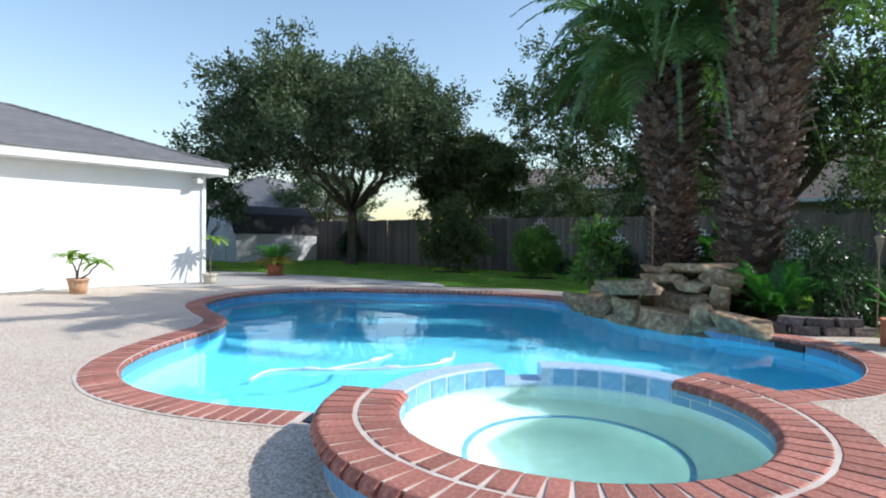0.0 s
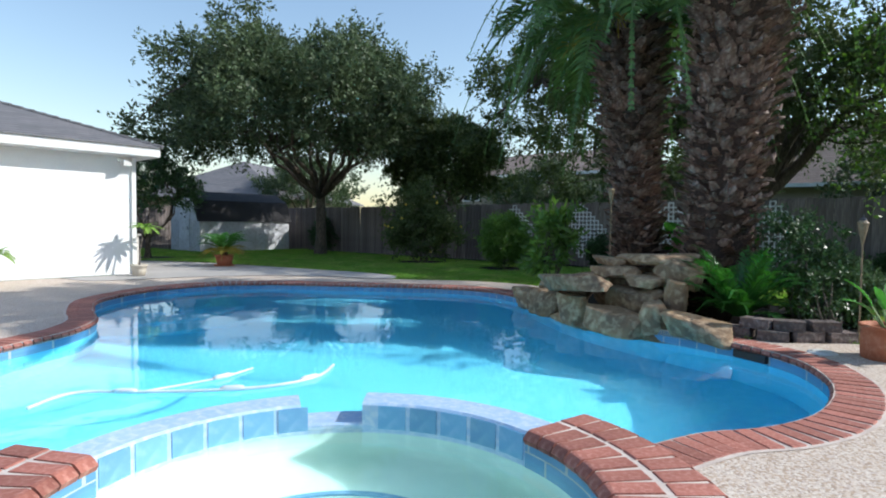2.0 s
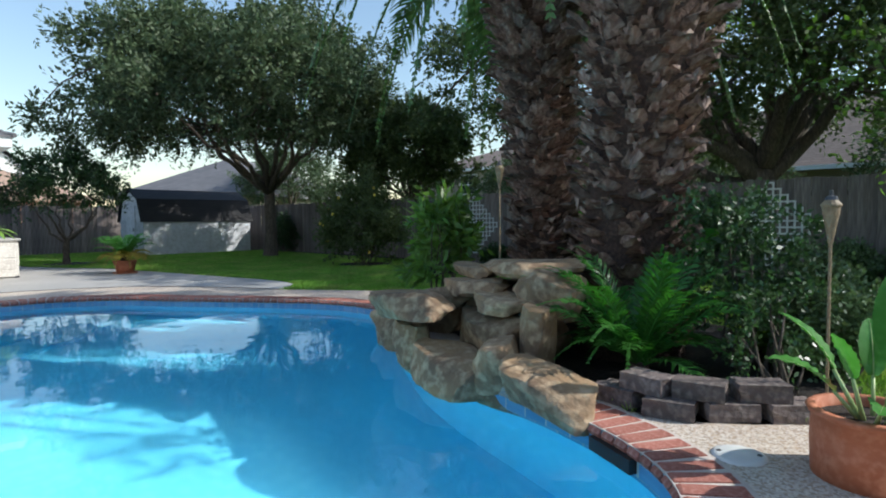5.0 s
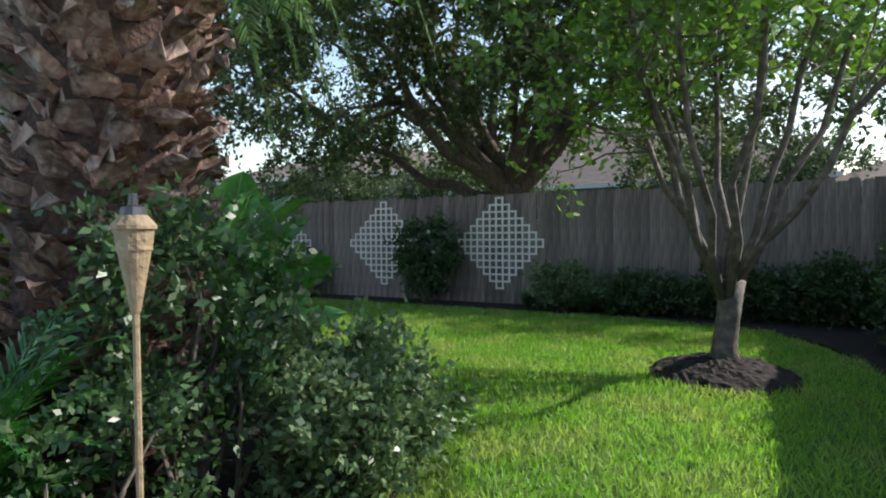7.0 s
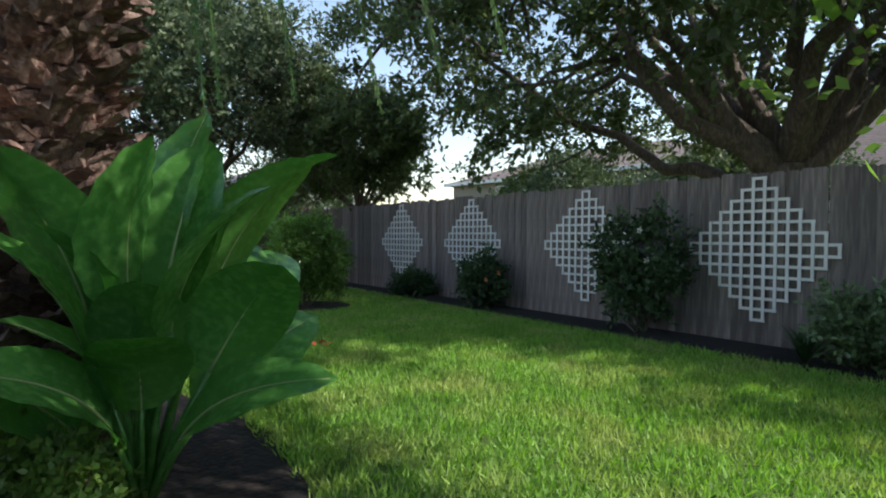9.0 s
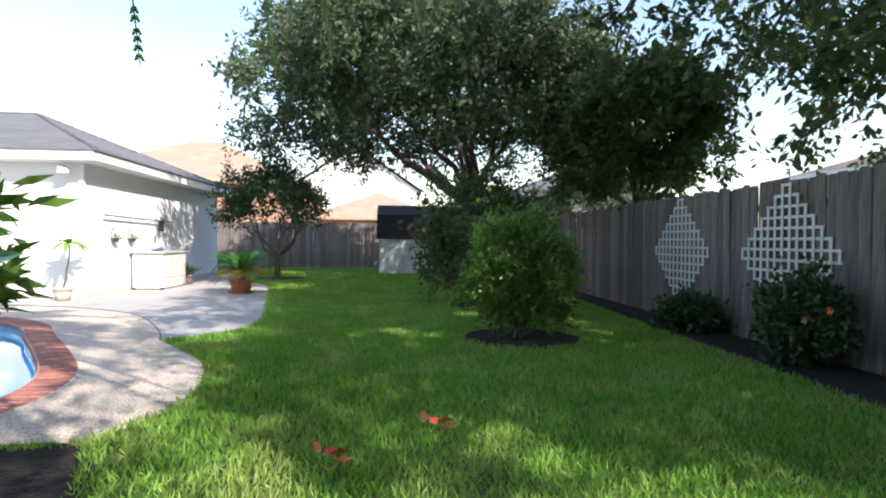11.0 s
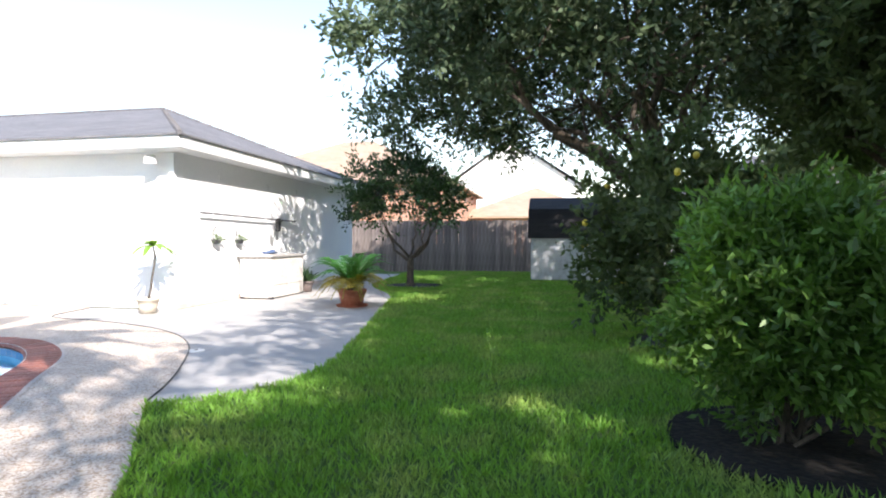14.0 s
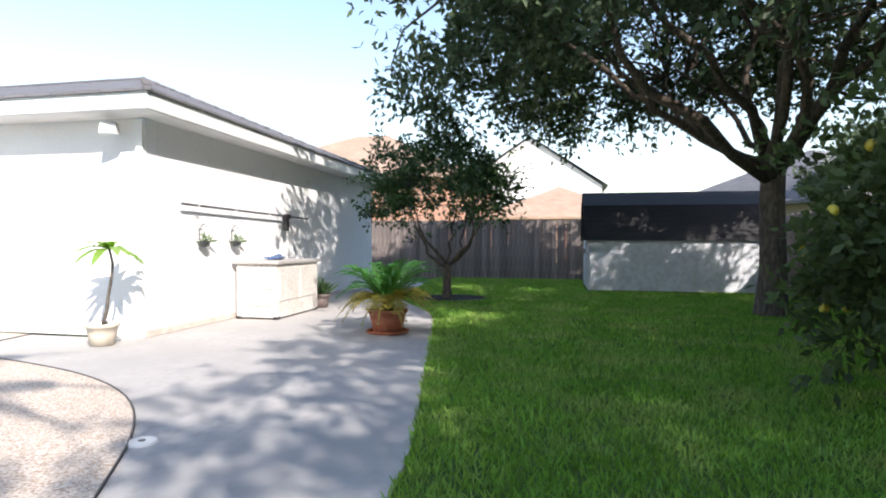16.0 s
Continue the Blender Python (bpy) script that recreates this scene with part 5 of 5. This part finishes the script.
for x in (-12.62, -13.4):
    wb_ = thing("wall_planter", (x, HY1 + 0.07, 1.16), "small iron wall planter hung on the white wall", "wall planter", "planters on the wall")
    g = Geo()
    g.lathe([(0.02, -0.08), (0.07, -0.06), (0.09, 0.0), (0.085, 0.0)], sides=14)
    g.part("bowl", M["metal"], wb_)
    g = Geo()
    g.tube([(0, -0.06, 0.0), (0.02, -0.06, 0.16), (0.0, -0.01, 0.24), (-0.06, 0.0, 0.2)], 0.007, 6)
    g.part("hook", M["metal"], wb_)
    np.random.seed(9)
    leaves("foliage", np.random.normal(size=(26, 3)) * (0.05, 0.04, 0.02) + (0, 0, 0.02), np.random.normal(size=(26, 3)) + (0, 0, 0.6), 0.11, 0.04, M["leaf_pale"], wb_, kind="stuff")
for x in (-12.8, -14.6, -16.0):
    g = Geo()
    g.tube([(x, HY1 + 0.01, 2.36), (x, HY1 + 0.05, 2.32), (x, HY1 + 0.03, 2.25)], 0.009, 6)
    tagged(g.part("wall_hook", M["plastic_white"]), "small white hook screwed to the wall", "hook", "hooks on the wall")

# ---------------------------------------------------------------- garden lamps
def garden_lamp(x, y, top, tilt=0.0):
    ob = thing("garden_lamp", (x, y, 0), "bamboo garden torch on a thin stake in the bed", "garden torch", "garden torches")
    g = Geo()
    g.tube([(0, 0, -0.05), (0, 0, top - 0.20)], 0.009, 8)
    g.part("stake", M["lampshade"], ob)
    g = Geo()
    g.lathe([(0.012, -0.22), (0.026, -0.14), (0.040, -0.06), (0.043, -0.06), (0.043, -0.05), (0.048, -0.008), (0.054, -0.006), (0.054, 0.004), (0.03, 0.033)], (0, 0, top), 14)
    g.part("basket", M["lampshade"], ob)
    g = Geo()
    g.lathe([(0.034, 0.03), (0.030, 0.05), (0.012, 0.055), (0.010, 0.085), (0, 0.087)], (0, 0, top), 10)
    g.part("cap", M["metal"], ob)
    return ob


garden_lamp(1.57, 9.95, 1.24)
garden_lamp(-1.68, 11.02, 1.74)

# ---------------------------------------------------------------- shrubs
S = shrub
S("rose_shrub", (1.32, 10.05, 0), (1.25, 10.12, 0.44), (0.27, 0.27, 0.30), 18, 6, 10, 0.2, (0.042, 0.024), M["leaf_dark"], "loose dark green shrub in the palm bed", 101)
S("gardenia", (1.42, 11.05, 0), (1.40, 11.1, 0.40), (0.34, 0.42, 0.34), 150, 8, 9, 0.18, (0.042, 0.026), M["leaf_pale"], "low glossy shrub with pale silvery leaves", 102)
S("tall_shrub", (0.92, 10.68, 0), (0.90, 10.7, 0.80), (0.40, 0.40, 0.46), 58, 6, 11, 0.28, (0.055, 0.03), M["leaf_dark"], "tall leafy shrub against the palm trunk", 103)
S("ground_cover", (1.1, 11.6, 0), (1.1, 11.6, 0.2), (0.42, 0.42, 0.26), 130, 7, 9, 0.16, (0.045, 0.026), M["leaf_bright"], "bright low ground cover at the bed edge", 104)
S("ground_cover", (-0.38, 11.72, 0), (-0.38, 11.72, 0.16), (0.42, 0.22, 0.22), 110, 7, 9, 0.15, (0.045, 0.026), M["leaf_bright"], "bright low ground cover beside the palm trunk", 108)
S("tropical_shrub", (-2.95, 11.4, 0), (-2.95, 11.4, 0.95), (0.24, 0.24, 0.62), 20, 6, 8, 0.35, (0.2, 0.06), M["leaf_bright"], "upright leafy shrub behind the rocks", 105)
S("round_bush", (-6.72, 15.45, 0.005), (-6.72, 15.45, 0.78), (0.52, 0.52, 0.52), 420, 8, 12, 0.26, (0.075, 0.026), M["leaf_bright"], "rounded feathery green bush in a mulch ring", 106, hollow=0.5)
cit = S("citrus_bush", (-9.9, 15.6, 0.005), (-9.8, 15.5, 1.25), (1.0, 1.0, 1.0), 150, 8, 12, 0.45, (0.10, 0.052), M["leaf_oak"], "citrus bush with glossy leaves and yellow fruit", 107, category="citrus bush")
rng = np.random.default_rng(8)
for k in range(16):
    u = rng.normal(size=3)
    u /= np.linalg.norm(u)
    g = Geo()
    prof = [(0.035 * math.sin(a), -0.04 * math.cos(a)) for a in np.linspace(0, math.pi, 7)]
    g.lathe(prof, u * (1.2, 1.15, 0.95) + (0.1, -0.1, 1.15), 9)
    g.part("fruit", M["fruit"], cit, "ripe yellow citrus fruit", True)
for i, (x, sx, h, mat) in enumerate(((-2.1, 0.55, 1.35, "leaf_dark"), (-5.1, 0.28, 0.75, "leaf_dark"), (-7.2, 0.22, 0.28, "leaf_dark"), (0.4, 0.5, 0.55, "leaf_pale"), (1.6, 0.6, 0.45, "leaf_dark"), (2.9, 0.6, 0.6, "leaf_dark"),
                                     (-17.9, 0.6, 1.3, "leaf_dark"), (4.0, 0.5, 0.7, "leaf_dark"))):
    S("border_shrub", (x, 17.85, 0), (x, 17.85, h * 0.55), (sx, 0.30, h * 0.48), 90, 6, 10, 0.28, (0.075, 0.04), M[mat], "dark leafy shrub growing against the fence", 120 + i, group="shrubs along the fence")
for i, (x, y, h) in enumerate(((4.5, 12.0, 0.9), (4.45, 14.3, 1.1), (4.5, 16.2, 1.0))):
    S("side_shrub", (x, y, 0), (x, y, h * 0.55), (0.35, 0.7, h * 0.5), 50, 6, 9, 0.3, (0.06, 0.03), M["leaf_dark"], "dark leafy shrub by the side fence", 140 + i, group="shrubs along the side fence")
for i, x in enumerate((-0.1, 0.75, 1.2)):
    ob = thing("lily_clump", (x, 17.55, 0), "arching strap-leaved clump in the border", "plant", "strap-leaved clumps")
    np.random.seed(160 + i)
    nb = 90
    gb = Geo()
    for k in range(nb):
        a, ln_, sp_ = random.uniform(0, 6.28), random.uniform(0.4, 0.65), random.uniform(0.15, 0.42)
        t = np.linspace(0, 1, 5)
        px = np.stack([math.cos(a) * sp_ * t, math.sin(a) * sp_ * t, ln_ * (t * 1.25 - 0.75 * t * t)], 1)
        w_ = np.array([-math.sin(a), math.cos(a), 0]) * 0.012
        gb.add(np.concatenate([px - w_ * (1 - t[:, None] * 0.9), px + w_ * (1 - t[:, None] * 0.9)]), [(j, j + 1, j + 6, j + 5) for j in range(4)])
    gb.part("foliage", M["leaf_dark"], ob)["kind"] = "stuff"

# blossoms against the fence
for x, z in ((-1.85, 1.25), (-1.75, 0.9), (-2.2, 1.1), (-4.6, 0.5), (-4.3, 0.62)):
    g = Geo()
    for k in range(5):
        a = radians(72 * k)
        g.add([(0, 0, 0), (0.03 * math.cos(a - 0.4), -0.01, 0.03 * math.sin(a - 0.4)), (0.045 * math.cos(a), -0.02, 0.045 * math.sin(a)), (0.03 * math.cos(a + 0.4), -0.01, 0.03 * math.sin(a + 0.4))], [(0, 1, 2, 3)])
    ob = g.part("blossom", M["red"] if x < -4 else M["blossom"])
    ob.location = (x, 17.5, z)
    tagged(ob, "small open blossom on a border shrub", "flower", "blossoms")

# ---------------------------------------------------------------- small things on deck, water and lawn
lid = thing("skimmer_lid", (1.37, 9.05, 0), "round white plastic skimmer lid set in the deck", "skimmer lid")
g = Geo()
g.lathe([(0.0, 0.018), (0.105, 0.016), (0.125, 0.008), (0.128, -0.01)], sides=32)
g.part("cover", M["plastic_white"], lid, smooth=True)
for a in (20, 200):
    g = Geo()
    g.lathe([(0, 0.019), (0.012, 0.019), (0.012, 0.012)], (0.09 * math.cos(radians(a)), 0.09 * math.sin(radians(a)), 0), 10)
    g.part("screw", M["metal"], lid)
dr = thing("drain_cover", (-8.47, 10.38, 0), "round white drain cover in the patio", "drain cover")
g = Geo()
g.lathe([(0.0, 0.008), (0.08, 0.006), (0.09, -0.01)], sides=24)
g.part("cover", M["plastic_white"], dr)
g = Geo()
g.lathe([(0.0, 0.012), (0.02, 0.011), (0.02, 0.0)], sides=10)
g.part("plug", M["metal"], dr)

cl = thing("pool_cleaner_hose", (0, 0, -0.12), "white pool cleaner hose with floats on the water", "pool hose")
hose = smooth_loop([(-2.55, 3.69), (-2.72, 4.02), (-2.42, 4.34), (-2.1, 4.68), (-1.82, 5.1), (-1.77, 5.53), (-2.0, 5.9)], 0.06, False)
g = Geo()
g.tube([(x, y, 0.004) for x, y in hose], 0.013, 8)
g.part("hose", M["plastic_white"], cl, smooth=True)
hose2 = smooth_loop([(-2.38, 4.4), (-2.34, 4.76), (-2.33, 5.0), (-2.42, 5.33)], 0.06, False)
g = Geo()
g.tube([(x, y, 0.004) for x, y in hose2], 0.010, 8)
g.part("hose", M["plastic_white"], cl, smooth=True)
for x, y, a in ((-2.47, 4.29, 45), (-1.96, 4.88, 56), (-1.78, 5.48, 88), (-2.33, 5.0, 95)):
    g = Geo()
    c, s = math.cos(radians(a)) * 0.09, math.sin(radians(a)) * 0.09
    g.tube([(x - c, y - s, 0.01), (x - c * 0.6, y - s * 0.6, 0.012), (x + c * 0.6, y + s * 0.6, 0.012), (x + c, y + s, 0.01)], [0.012, 0.022, 0.022, 0.012], 10)
    g.part("float", M["plastic_white"], cl, smooth=True)
for x, y in ((-3.4, 14.2), (-2.9, 13.6)):
    np.random.seed(3)
    leaves("fallen_leaf", np.random.normal(size=(5, 3)) * (0.06, 0.06, 0.01) + (0, 0, 0.04), np.random.normal(size=(5, 3)) * (1, 1, 0.3), 0.12, 0.07, M["red"]).location = (x, y, 0.0)
    tagged(bpy.context.scene.collection.objects[-1], "dry reddish fallen leaf on the grass", "fallen leaf")

# ---------------------------------------------------------------- grass blades
rng = np.random.default_rng(77)


def inside(px, py, poly):
    poly = np.asarray(poly)
    c = np.zeros(len(px), bool)
    j = len(poly) - 1
    for i in range(len(poly)):
        xi, yi, xj, yj = *poly[i], *poly[j]
        c ^= ((yi > py) != (yj > py)) & (px < (xj - xi) * (py - yi) / (yj - yi + 1e-12) + xi)
        j = i
    return c


BEDS = [np.array([(-3.2, 12.15), (-3.0, 11.3), (-2.0, 10.5), (-1.0, 10.0), (0.2, 9.55), (0.8, 9.3), (1.45, 9.72), (1.72, 10.3), (1.55, 11.0), (1.15, 11.7), (0.7, 12.3), (-0.3, 12.75), (-1.8, 12.8)]),
        np.array([(-19.5, 18.3), (-19.0, 17.85), (-14, 17.62), (-10, 17.52), (-5, 17.4), (-1, 17.36), (1.5, 17.32), (3.2, 16.9), (3.9, 15.5), (4.1, 13.0), (4.3, 10.0), (4.9, 9.8), (4.95, 18.3)]),
        np.array(deck_outer), np.array(patio), np.array(hole)]
RINGS = [(-6.72, 15.45, 0.70), (-10.1, 15.75, 0.75), (-17.3, 10.5, 0.75), (2.76, 14.42, 0.59)]


def lawn(name, x0, x1, y0, y1, num, hgt, wid):
    px, py = rng.uniform(x0, x1, num), rng.uniform(y0, y1, num)
    ok = np.ones(num, bool)
    for b in BEDS:
        ok &= ~inside(px, py, b)
    for x, y, r in RINGS:
        ok &= np.hypot(px - x, py - y) > r
    ok &= ~((px < -19.75) & (py > 13.3)) & (py < 18.2) & (px < 5.0) & (px > -23.9)
    px, py = px[ok], py[ok]
    n = len(px)
    np.random.seed(7)
    pos = np.stack([px, py, np.full(n, -0.022)], 1)
    d = rng.normal(size=(n, 3)) * (0.55, 0.55, 0.1) + (0, 0, 1.0)
    ob = leaves(name, pos, d, hgt, wid, M["grass"], fold=0.05)
    tagged(ob, "thick green mown lawn grass", "grass", kind="stuff")
    return ob


lawn("grass", -4.0, 5.0, 9.0, 18.2, 190000, 0.075, 0.010)
lawn("grass", -12.0, -4.0, 11.0, 18.2, 130000, 0.075, 0.012)
lawn("grass", -23.9, -12.0, 8.8, 18.2, 110000, 0.08, 0.018)
lawn("grass", 2.5, 5.0, -2.0, 9.5, 20000, 0.075, 0.012)
